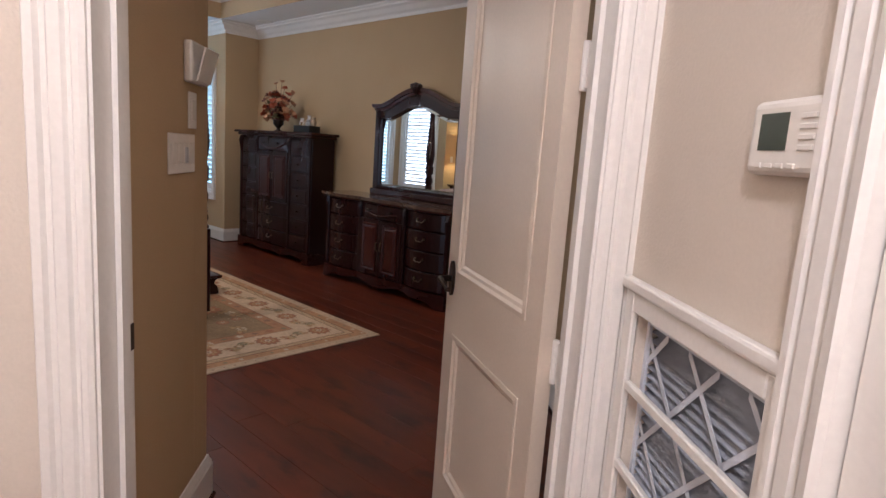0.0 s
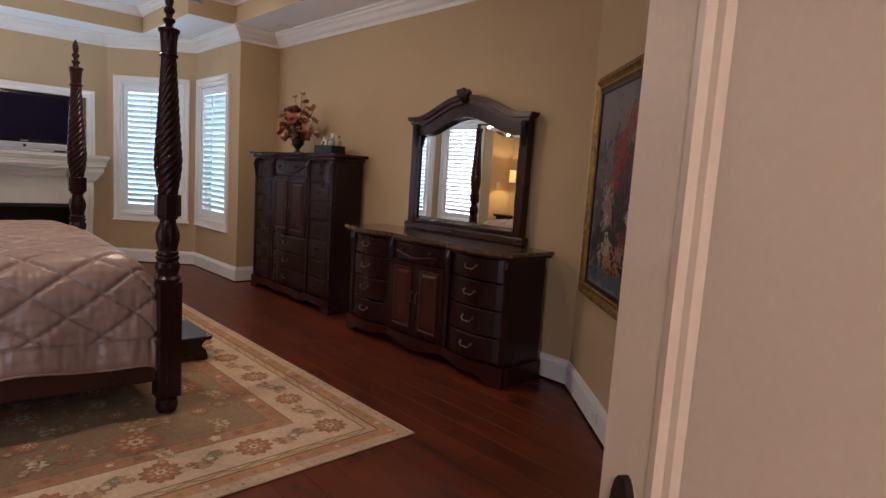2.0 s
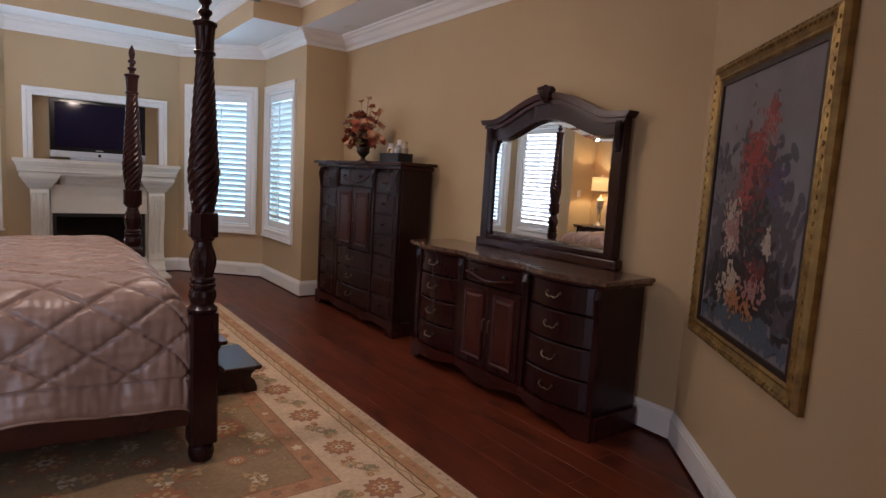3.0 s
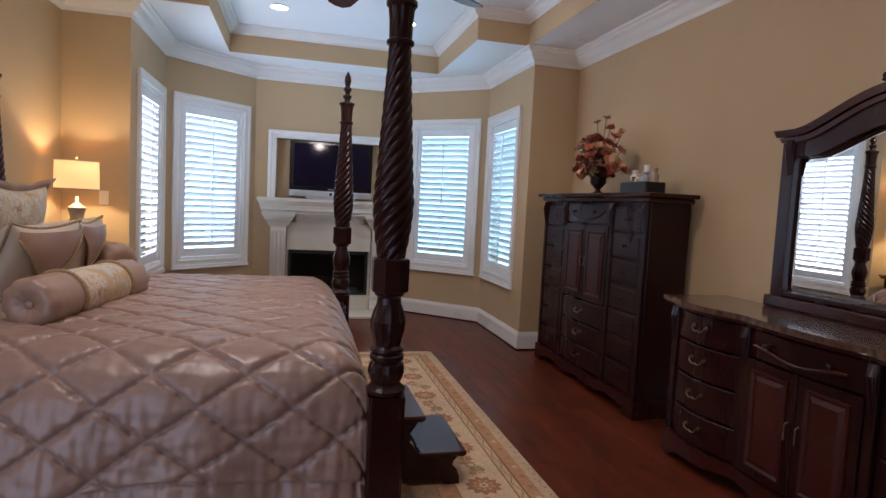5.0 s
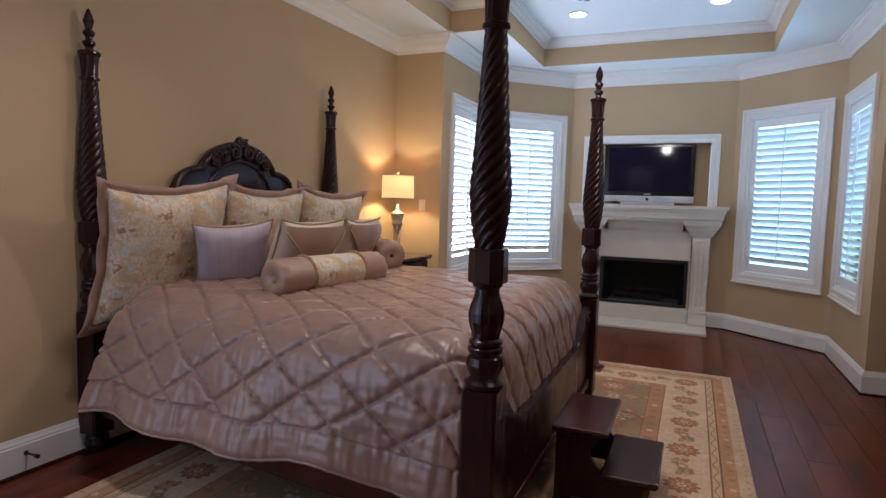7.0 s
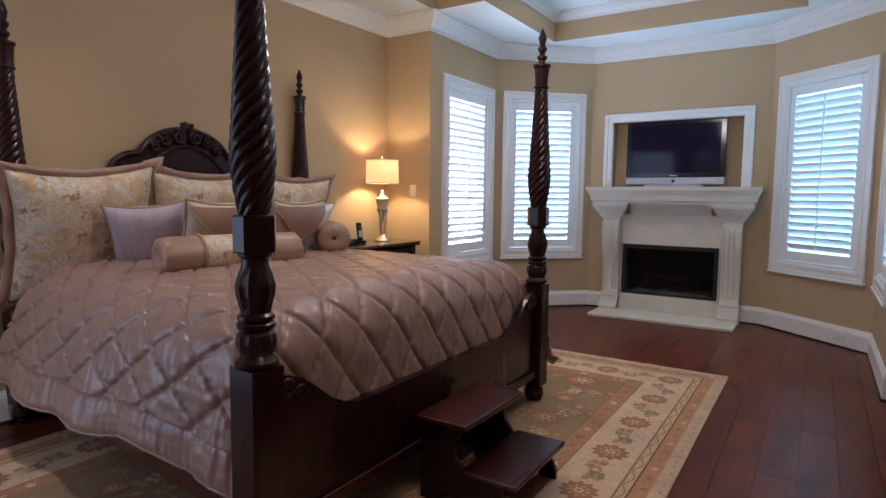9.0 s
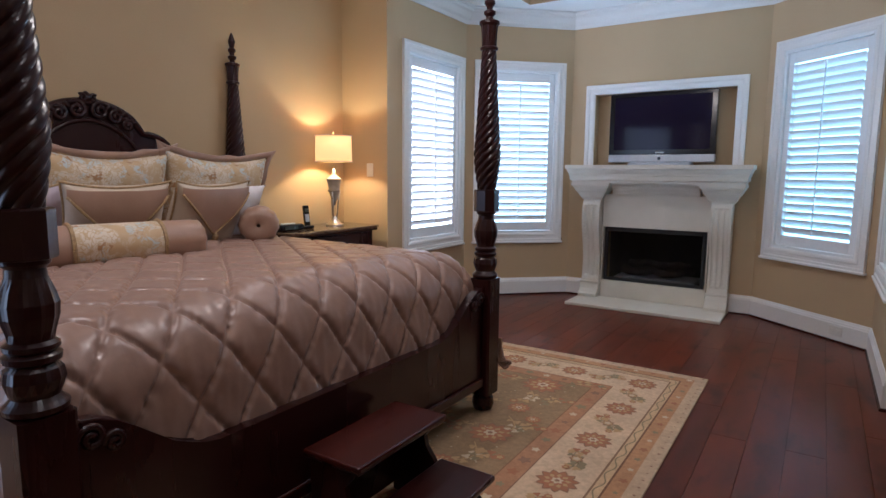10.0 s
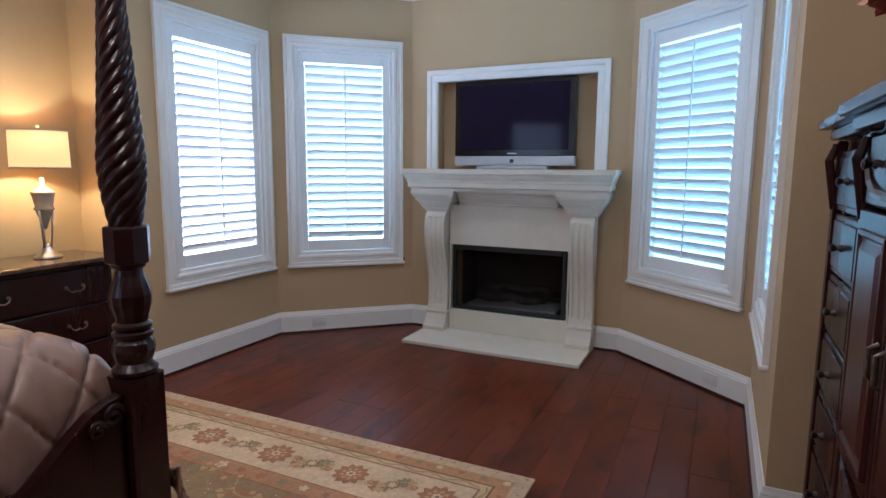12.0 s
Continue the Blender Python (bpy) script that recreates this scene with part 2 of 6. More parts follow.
def tube(bm, pts, r, seg=8):
    """A round bar along points."""
    pts = [Vector(p) for p in pts]
    rings = []
    for i, p in enumerate(pts):
        d = (pts[min(i + 1, len(pts) - 1)] - pts[max(i - 1, 0)]).normalized()
        a = d.orthogonal().normalized() if i == 0 else (rings_a - d * rings_a.dot(d)).normalized()
        rings_a = a
        b = d.cross(a)
        rr = r(i / (len(pts) - 1)) if callable(r) else r
        rings.append([bm.verts.new(p + rr * (math.cos(2 * math.pi * k / seg) * a + math.sin(2 * math.pi * k / seg) * b)) for k in range(seg)])
    for a, b in zip(rings, rings[1:]):
        for k in range(seg):
            bm.faces.new((a[k], a[(k + 1) % seg], b[(k + 1) % seg], b[k]))
    bm.faces.new(rings[0][::-1])
    bm.faces.new(rings[-1])
    return bm


def sweep(bm, line, profile, closed=False):
    """A moulding along a line on the plan: profile rows of (out from the wall to the left, z), mitred at the corners."""
    n = len(line)
    rows = []
    for i in range(n):
        p = Vector(line[i])
        ds = []
        if closed or i > 0:
            ds.append((p - Vector(line[i - 1])).normalized())
        if closed or i < n - 1:
            ds.append((Vector(line[(i + 1) % n]) - p).normalized())
        ns = [Vector((-d.y, d.x)) for d in ds]
        m = sum(ns, Vector((0, 0))).normalized()
        m = m / max(m.dot(ns[0]), 0.2)
        rows.append([bm.verts.new((p.x + m.x * o, p.y + m.y * o, z)) for o, z in profile])
    k = len(profile)
    for i in range(n if closed else n - 1):
        a, b = rows[i], rows[(i + 1) % n]
        for j in range(k):
            bm.faces.new((a[j], a[(j + 1) % k], b[(j + 1) % k], b[j]))
    if not closed:
        bm.faces.new(rows[0])
        bm.faces.new(rows[-1][::-1])
    return bm


def frame_of(p0, p1):
    """The pose of a wall: x along it, y into the room, z up."""
    d = (Vector(p1) - Vector(p0)).normalized()
    return Matrix(((d.x, -d.y, 0, p0[0]), (d.y, d.x, 0, p0[1]), (0, 0, 1, 0), (0, 0, 0, 1)))


def wall(name, p0, p1, top, mat, holes=(), thick=0.14, ext0=0.0, ext1=0.0):
    """A thick wall whose openings (s0, s1, z0, z1) go through it."""
    length = (Vector(p1) - Vector(p0)).length
    bm = bmesh.new()
    xs = sorted({-ext0, length + ext1, *[h[0] for h in holes], *[h[1] for h in holes]})
    for a, b in zip(xs, xs[1:]):
        cut = sorted((h[2], h[3]) for h in holes if h[0] <= a + 1e-6 and h[1] >= b - 1e-6)
        z = 0
        for c0, c1 in cut + [(top, top)]:
            if c0 > z + 1e-4:
                box(bm, a, -thick, z, b, 0, c0)
            z = c1
    bmesh.ops.remove_doubles(bm, verts=bm.verts, dist=1e-5)
    ob = part(name, bm, mat, m=frame_of(p0, p1))
    return tagged(ob, kind="structure")


U, V = Vector((-0.742, 0.671)), Vector((0.671, 0.742))


def uv(u, v):
    p = U * u + V * v
    return (p.x, p.y)

# ---- the room ----
TOP = 3.3
SOFFIT, TRAY = 2.945, 3.23
LW0, LW1, PD, CD, CF, FB, AB, PA, HW0, HW1 = ((-3.33, 4.745), (-7.76, 4.745), (-7.76, 4.27), (-9.08, 4.27), (-9.85, 3.40), (-9.85, 1.585),
                                              (-9.06, 0.74), (-7.76, 0.74), (-7.76, 0.235), (-3.40, 0.082))
LC, DL, DR = (-2.17, 1.449), uv(1.67, -0.381), uv(1.67, 1.286)
WZ0, WZ1 = 0.665, 2.37
len_c = (Vector(CD) - Vector(CF)).length
len_b = (Vector(FB) - Vector(AB)).length
wall("wall_north", LW0, LW1, TOP, TAN, ext0=0.1, ext1=0.14)
wall("wall_north_return", LW1, PD, TOP, TAN, thick=0.12)
wall("wall_bay_north", PD, CD, TOP, TAN, holes=[(0.34, 1.20, WZ0, WZ1)], ext0=-0.12, ext1=0.05)
wall("wall_bay_northwest", CD, CF, TOP, TAN, holes=[(len_c / 2 - 0.41, len_c / 2 + 0.41, WZ0, WZ1)], ext0=0.05, ext1=0.05)
wall("wall_west", CF, FB, TOP, TAN, holes=[(0.41, 1.385, 0.208, 0.765), (0.235, 1.56, 1.36, 2.115)], ext0=0.05, ext1=0.05)
wall("wall_bay_southwest", FB, AB, TOP, TAN, holes=[(len_b / 2 - 0.41, len_b / 2 + 0.41, WZ0, WZ1)], ext0=0.05, ext1=0.05)
wall("wall_bay_south", AB, PA, TOP, TAN, holes=[(0.13, 1.01, WZ0, WZ1)], ext0=0.05, ext1=-0.12)
wall("wall_south_return", PA, HW0, TOP, TAN, thick=0.12)
wall("wall_south", HW0, HW1, TOP, TAN, ext0=0.14, ext1=0.1)
# Unseen opening and lamp, added to throw cool light on the bed's near side.
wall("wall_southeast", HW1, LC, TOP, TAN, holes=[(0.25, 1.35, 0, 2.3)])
lamp("southeast_fill", "AREA", frame_of(HW1, LC) @ pose(0.8, -0.16, 1.2, 90, 0, 0), 8, (0.80, 0.93, 1.0), 1.1, 2.2)
wall("wall_entry_south", LC, DL, TOP, TAN, ext1=0.12)
wall("wall_entry", DL, DR, TOP, HALL, holes=[(0.105, 1.115, 0, 2.45)], ext0=0.7, ext1=0.1)
wall("wall_entry_north", DR, LW0, TOP, TAN, ext1=0.05)
HR0, HR1, HL0, HL1 = uv(-1.4, 0.80), uv(1.53, 0.80), uv(1.53, -0.9), uv(-1.4, -0.9)
wall("wall_hall_north", HR0, HR1, TOP, HALL, holes=[(2.42, 2.86, 0.30, 1.16)])
wall("wall_hall_south", HL0, HL1, TOP, HALL)
wall("wall_hall_east", HL1, HR0, TOP, HALL, ext0=0.14, ext1=0.14)

# recesses behind the fireplace wall
bm = bmesh.new()
box(bm, -10.20, 1.80, 1.33, -9.99, 3.20, 1.355)
box(bm, -10.20, 1.80, 2.12, -9.99, 3.20, 2.15)
box(bm, -9.988, 1.842, 1.361, -9.955, 3.158, 2.114)
box(bm, -10.20, 1.80, 1.33, -9.99, 1.838, 2.15)
box(bm, -10.20, 3.167, 1.33, -9.99, 3.20, 2.15)
tagged(part("wall_niche", bm, TAN), kind="structure")
bm = bmesh.new()
box(bm, -10.35, 1.95, 0.15, -9.99, 3.05, 0.20)
box(bm, -10.35, 1.95, 0.77, -9.99, 3.05, 0.82)
box(bm, -10.38, 1.95, 0.15, -10.33, 3.05, 0.82)
box(bm, -10.35, 1.95, 0.15, -9.99, 2.012, 0.82)
box(bm, -10.35, 2.99, 0.15, -9.99, 3.05, 0.82)
tagged(part("wall_firebox", bm, SOOT), kind="structure")

# ceiling: soffit ring with a stepped tray, upper ceiling, tray faces
TR = [(-3.3, 0.83), (-3.3, 4.17), (-7.70, 4.17), (-7.70, 3.665), (-9.26, 3.665), (-9.26, 1.335), (-7.70, 1.335), (-7.70, 0.83)]
bm = bmesh.new()
for x0, y0, x1, y1 in ((-10.4, -0.2, -9.26, 5.2), (-9.26, -0.2, -7.70, 1.335), (-9.26, 3.665, -7.70, 5.2), (-7.70, -0.2, -3.3, 0.83), (-7.70, 4.17, -3.3, 5.2),
                       (-3.3, -2.2, 2.5, 5.2)):
    box(bm, x0, y0, SOFFIT, x1, y1, SOFFIT + 0.03)
tagged(part("ceiling", bm, CEIL), kind="structure")
tagged(part("ceiling_tray", B(-9.5, 0.6, TRAY, -3.0, 4.4, TRAY + 0.04), CEIL), kind="structure")
bm = bmesh.new()
sweep(bm, TR, [(0.004, SOFFIT - 0.002), (0.004, TRAY), (-0.04, TRAY), (-0.04, SOFFIT + 0.034), (0.0, SOFFIT + 0.034), (0.0, SOFFIT - 0.002)], closed=True)
tagged(part("ceiling_tray_face", bm, TAN), kind="structure")
CROWN = [(0, 0), (0.012, 0), (0.018, 0.03), (0.045, 0.05), (0.075, 0.09), (0.10, 0.105), (0.105, 0.125), (0.125, 0.13), (0.125, 0.15), (0, 0.15)]
ROOM = [uv(1.67, 1.286), LW0, LW1, PD, CD, CF, FB, AB, PA, HW0, HW1, LC, DL]
bm = bmesh.new()
sweep(bm, ROOM, [(o, SOFFIT - 0.152 + z) for o, z in CROWN], closed=True)
tagged(part("crown_trim", bm, TRIM), kind="structure")
bm = bmesh.new()
sweep(bm, TR[::-1], [(-o * 0.75 - 0.004, TRAY - 0.092 + z * 0.6) for o, z in CROWN], closed=True)
bmesh.ops.recalc_face_normals(bm, faces=bm.faces)
tagged(part("tray_crown_trim", bm, TRIM), kind="structure")
BASE = [(0, 0.018), (0.02, 0.018), (0.02, 0.145), (0.016, 0.150), (0.016, 0.158), (0.010, 0.170), (0.006, 0.184), (0, 0.184)]
SHOE = [(0, 0), (0.030, 0), (0.028, 0.010), (0.020, 0.018), (0, 0.018)]
runs = [[uv(1.67, 0.84), uv(1.67, 1.286), LW0, LW1, PD, CD, CF, (-9.85, 3.205)], [(-9.85, 1.78), FB, AB, PA, HW0, HW1, LC, DL, uv(1.67, -0.33)][0:8]]
for run in runs:
    bm = bmesh.new()
    sweep(bm, run, BASE)
    tagged(part("baseboard", bm, TRIM), kind="structure")
    bm = bmesh.new()
    sweep(bm, run, SHOE)
    tagged(part("shoe_trim", bm, WOODH), kind="structure")

# ---- windows with shutters ----


def window(n, p0, p1, s0, s1, power, tint):
    """Casing, shutter panel with slats and rod, pane; s0 to s1: the outside of the casing along the wall."""
    w = at(new("window_%d" % n), frame_of(p0, p1) @ pose(s0, 0, 0))
    tagged(w, "white casing with a closed-panel plantation shutter, slats open", "window", kind="structure")
    L, z0, z1 = s1 - s0, 0.585, 2.45
    cas = [(0, 0), (0.018, 0), (0.024, 0.012), (0.024, 0.03), (0.018, 0.036), (0.018, 0.062), (0.026, 0.068), (0.026, 0.088), (0, 0.088)]
    bm = bmesh.new()
    ring = [(0, z0), (L, z0), (L, z1), (0, z1)]
    rows = []
    for i, (x, z) in enumerate(ring):
        sx, sz = (1 if x == 0 else -1), (1 if z == z0 else -1)
        rows.append([bm.verts.new((x + sx * (0.088 - q), o, z + sz * (0.088 - q))) for o, q in cas])
    for i in range(4):
        a, b = rows[i], rows[(i + 1) % 4]
        for j in range(len(cas)):
            bm.faces.new((a[j], a[(j + 1) % len(cas)], b[(j + 1) % len(cas)], b[j]))
    part("window_frame", bm, TRIM, w)
    part("window_sill", B(-0.012, 0.0, z0 - 0.022, L + 0.012, 0.038, z0 - 0.001, bevel=0.006, seg=2), TRIM, w)
    a, b, c, d = 0.082, L - 0.082, z0 + 0.082, z1 - 0.082
    bm = bmesh.new()
    for q in ((a, c, a + 0.03, d), (b - 0.03, c, b, d), (a + 0.03, c, b - 0.03, c + 0.03), (a + 0.03, d - 0.03, b - 0.03, d)):
        box(bm, q[0], -0.06, q[1], q[2], 0.008, q[3], bevel=0.003)
    part("shutter_frame", bm, SHUT, w)
    a, b, c, d = a + 0.033, b - 0.033, c + 0.033, d - 0.033
    st, rl = 0.052, 0.088
    for x in (a, b - st):
        part("stile", B(x, -0.045, c, x + st, -0.012, d, bevel=0.003), SHUT, w)
    for z in (c, d - rl):
        part("rail", B(a + st + 0.001, -0.045, z, b - st - 0.001, -0.012, z + rl, bevel=0.003), SHUT, w)
    lo, hi = c + rl + 0.012, d - rl - 0.012
    count = 21
    step = (hi - lo) / count
    half = 0.039
    prof = [(-half, 0), (-half * 0.6, 0.004), (0, 0.0055), (half * 0.6, 0.004), (half, 0), (half * 0.6, -0.004), (0, -0.0055), (-half * 0.6, -0.004)]
    bm = bmesh.new()
    prism(bm, prof, a + st + 0.003, b - st - 0.003, axis="x")
    first = part("slat", bm, SHUT, w)
    for i in range(count):
        ob = first if i == 0 else new("slat", first.data)
        ob.parent = w
        ob.matrix_local = pose(0, -0.03, lo + step * (i + 0.5), 50, 0, 0)
    part("tilt_rod", B((a + b) / 2 - 0.005, 0.004, lo + 0.01, (a + b) / 2 + 0.005, 0.014, hi - 0.01, bevel=0.002), SHUT, w)
    for dz in (0.25, 0.5, 0.75):
        part("hinge", B(b - 0.004, -0.012, c + (d - c) * dz - 0.03, b + 0.012, 0.011, c + (d - c) * dz + 0.03, bevel=0.002), SHUT, w)
    pane = part("pane", B(0.09, -0.128, z0 + 0.09, L - 0.09, -0.122, z1 - 0.09), GLASS, w)
    pane.visible_shadow = False
    lamp("window_daylight", "AREA", w.matrix_world @ pose(L / 2, -0.22, (z0 + z1) / 2, 90, 0, 0), power, tint, L + 0.1, z1 - z0 + 0.1)
    return w


window(1, AB, PA, 0.055, 1.09, 42, (0.88, 0.96, 1.0))
window(2, FB, AB, len_b / 2 - 0.49, len_b / 2 + 0.49, 29, (0.62, 0.90, 1.0))
window(3, CD, CF, len_c / 2 - 0.49, len_c / 2 + 0.49, 19, (0.42, 0.84, 1.0))
window(4, PD, CD, 0.262, 1.282, 17, (0.42, 0.84, 1.0))

# ---- entry: door, casing, switches ----
wf = frame_of(DL, DR)
jamb = at(new("door_1"), wf)
tagged(jamb, "white painted door lining and fluted casing", "door frame", kind="structure")
bm = bmesh.new()
box(bm, 0.105, -0.145, 0, 0.125, 0.004, 2.43)
box(bm, 1.095, -0.145, 0, 1.115, 0.004, 2.43)
box(bm, 0.105, -0.145, 2.43, 1.115, 0.004, 2.45)
part("lining", bm, TRIM, jamb)
bm = bmesh.new()
box(bm, 0.126, -0.075, 0, 0.138, -0.04, 2.42)
box(bm, 1.082, -0.075, 0, 1.094, -0.04, 2.42)
part("door_stop", bm, TRIM, jamb)
CAS = [(0.0, 0.0), (0.0, 0.012), (0.010, 0.018), (0.022, 0.018), (0.027, 0.012), (0.034, 0.012), (0.040, 0.020), (0.062, 0.020), (0.068, 0.014), (0.078, 0.014),
       (0.084, 0.024), (0.100, 0.026), (0.105, 0.020), (0.105, 0.0)]


def casing(x, side, y, ysign, top, parent):
    bm = bmesh.new()
    prism(bm, [(x + side * a, y + ysign * b) for a, b in CAS], 0, top, axis="z")
    return part("casing", bm, TRIM, parent)


casing(0.118, -1, -0.141, -1, 2.44, jamb)
casing(1.102, 1, -0.141, -1, 2.44, jamb)
part("head_casing", B(0.013, -0.165, 2.44, 1.207, -0.141, 2.545, bevel=0.004), TRIM, jamb)
part("strike_plate", B(0.1245, -0.035, 0.945, 0.1275, 0.002, 1.005), BRONZE, jamb)

door = thing("door", pose(*uv(1.721, 0.697), 0.008, 0, 0, 150.8), "cream painted two-panel interior door standing open", "door", kind="")
DWD, DH_, DT = 0.735, 2.41, 0.042
bm = bmesh.new()
for q in ((0, 0, 0.09, DH_), (DWD - 0.105, 0, DWD, DH_), (0.09, 0, DWD - 0.105, 0.26), (0.09, 0.79, DWD - 0.105, 1.01), (0.09, DH_ - 0.14, DWD - 0.105, DH_)):
    box(bm, q[0], -DT / 2, q[1], q[2], DT / 2, q[3])
bmesh.ops.remove_doubles(bm, verts=bm.verts, dist=1e-5)
part("frame", bm, DOORW, door)
for z0, z1 in ((0.26, 0.79), (1.01, DH_ - 0.14)):
    part("panel", B(0.09, -0.011, z0, DWD - 0.105, 0.011, z1), DOORW, door)
    bm = bmesh.new()
    x0, x1 = 0.09, DWD - 0.105
    for sy in (1, -1):
        loop = [(x0, z0), (x1, z0), (x1, z1), (x0, z1)]
        rows = []
        for x, z in loop:
            sx, sz = (1 if x == x0 else -1), (1 if z == z0 else -1)
            rows.append([bm.verts.new((x + sx * q, sy * o, z + sz * q)) for q, o in ((-0.004, 0.0215), (-0.004, 0.025), (0.010, 0.027), (0.018, 0.020), (0.028, 0.018), (0.036, 0.0115))])
        for i in range(4):
            a, b = rows[i], rows[(i + 1) % 4]
            for j in range(5):
                bm.faces.new((a[j], a[j + 1], b[j + 1], b[j]))
    part("moulding", bm, DOORW, door)
for z in (0.22, 0.93, 1.63, 2.2):
    bm = bmesh.new()
    lathe(bm, [(z - 0.055, 0.008), (z - 0.05, 0.009), (z + 0.05, 0.009), (z + 0.055, 0.008)], 12, -0.012, -0.018)
    box(bm, -0.02, -0.021, z - 0.05, 0.03, -0.0185, z + 0.05)
    box(bm, -0.05, -0.019, z - 0.05, -0.012, -0.0165, z + 0.05)
    part("hinge", bm, TRIM, door)
for sy in (1, -1):
    bm = bmesh.new()
    prism(bm, [(DWD - 0.06 + 0.022 * math.cos(a), 0.985 + 0.062 * math.sin(a)) for a in [2 * math.pi * i / 24 for i in range(24)]],
          sy * DT / 2, sy * (DT / 2 + 0.010), axis="y")
    h = part("handle_plate", bm, BRONZE, door, "oval dark bronze plate")
    bm = bmesh.new()
    tube(bm, [(DWD - 0.06, sy * 0.025, 0.985), (DWD - 0.06, sy * 0.062, 0.985), (DWD - 0.07, sy * 0.074, 0.985), (DWD - 0.09, sy * 0.076, 0.988), (DWD - 0.125, sy * 0.074, 0.978),
              (DWD - 0.15, sy * 0.072, 0.965), (DWD - 0.168, sy * 0.072, 0.97)], lambda k: 0.011 - 0.004 * k, 10)
    part("lever", bm, BRONZE, door, smooth=True)

wl = frame_of(LC, DL)   # x from the outer corner back to the door


def plate(x, z, w, h, m, toggles, label):
    p = thing("switch_plate", m @ pose(x, 0, z), label, "light switch")
    part("plate", B(-w / 2, 0.0005, -h / 2, w / 2, 0.007, h / 2, bevel=0.003, seg=2), PLAST, p)
    for i in range(toggles):
        cx = (i - (toggles - 1) / 2) * 0.046
        part("paddle", B(cx - 0.016, 0.006, -0.033, cx + 0.016, 0.010, 0.033, bevel=0.002), PLAST, p)
    return p


sw = plate(0.265, 1.365, 0.225, 0.125, wl, 4, "four-gang ivory switch plate with a small sensor")
part("sensor", B(-0.035, 0.009, -0.03, -0.011, 0.013, 0.02, bevel=0.002), SILVER, sw, "grey dimmer sensor")
plate(0.17, 1.505, 0.07, 0.118, wl, 1, "single ivory rocker switch on the tan wall")
al = thing("alarm_panel", wl @ pose(0.16, 0, 1.655), "white wall alarm keypad with its flap ajar", "alarm keypad")
part("body", B(-0.085, 0.0005, -0.065, 0.085, 0.03, 0.065, bevel=0.008, seg=2), PLAST, al)
part("flap", B(-0.075, 0, -0.055, 0.06, 0.006, 0.055, bevel=0.002), PLAST, al, m=pose(0.0, 0.045, -0.004, -14, 0, 0))

wh = frame_of(HR0, HR1)
th = thing("thermostat", wh @ pose(2.465, 0, 1.47) @ Matrix.Diagonal((0.9, 0.9, 0.82, 1)), "white round-cornered wall thermostat with a grey display", "thermostat")
part("body", B(-0.085, 0.0005, -0.058, 0.085, 0.028, 0.058, bevel=0.014, seg=3), PLAST, th)
part("display", B(-0.005, 0.028, -0.02, 0.055, 0.0295, 0.036), LCD, th, "dark grey display")
for i in range(4):
    part("button", B(-0.03 + i * 0.024, 0.027, -0.047, -0.015 + i * 0.024, 0.0305, -0.039, bevel=0.001), PLAST, th)
    part("key", B(-0.06, 0.027, -0.02 + i * 0.015, -0.03, 0.0305, -0.012 + i * 0.015, bevel=0.001), PLAST, th)
gr = thing("return_air_grille", wh @ pose(2.40, 0, 0.28), "white return-air grille with a pleated filter behind", "vent")
bm = bmesh.new()
for q in ((0, 0, 0.04, 0.9), (0.46, 0, 0.5, 0.9), (0.04, 0, 0.46, 0.04), (0.04, 0.86, 0.46, 0.9), (0.04, 0.53, 0.46, 0.55), (0.04, 0.70, 0.46, 0.72), (0.04, 0.36, 0.46, 0.38), (0.04, 0.20, 0.46, 0.22)):
    box(bm, q[0], 0.0005, q[1], q[2], 0.014, q[3], bevel=0.003)
part("frame", bm, TRIM, gr)
part("top_trim", B(-0.01, 0.0, 0.90, 0.51, 0.022, 0.925, bevel=0.006, seg=2), TRIM, gr)
FILT = material("air_filter", (0.46, 0.49, 0.55), 0.9, second=(0.27, 0.28, 0.31), scale=9, amount=0.8, bump=0.004, bump_scale=40)
CARD = material("filter_card", (0.66, 0.69, 0.74), 0.8, second=(0.58, 0.61, 0.67), scale=12)
bm = bmesh.new()
for i in range(46):
    z = 0.03 + i * 0.0182
    a, b, c, d = [bm.verts.new(p) for p in ((0.02, -0.050, z), (0.48, -0.050, z), (0.48, -0.028, z + 0.0091), (0.02, -0.028, z + 0.0091))]
    e, f = bm.verts.new((0.48, -0.050, z + 0.0182)), bm.verts.new((0.02, -0.050, z + 0.0182))
    bm.faces.new((a, b, c, d))
    bm.faces.new((d, c, e, f))
tagged(part("filter", bm, FILT, gr, "grey-blue pleated filter"), kind="stuff")
for x0, z0, x1, z1 in ((0.021, 0.03, 0.052, 0.862), (0.448, 0.03, 0.479, 0.862), (0.052, 0.838, 0.448, 0.862), (0.052, 0.03, 0.448, 0.054)):
    part("filter_border", B(x0, -0.026, z0, x1, -0.020, z1), CARD, gr, "pale blue card edge of the filter")
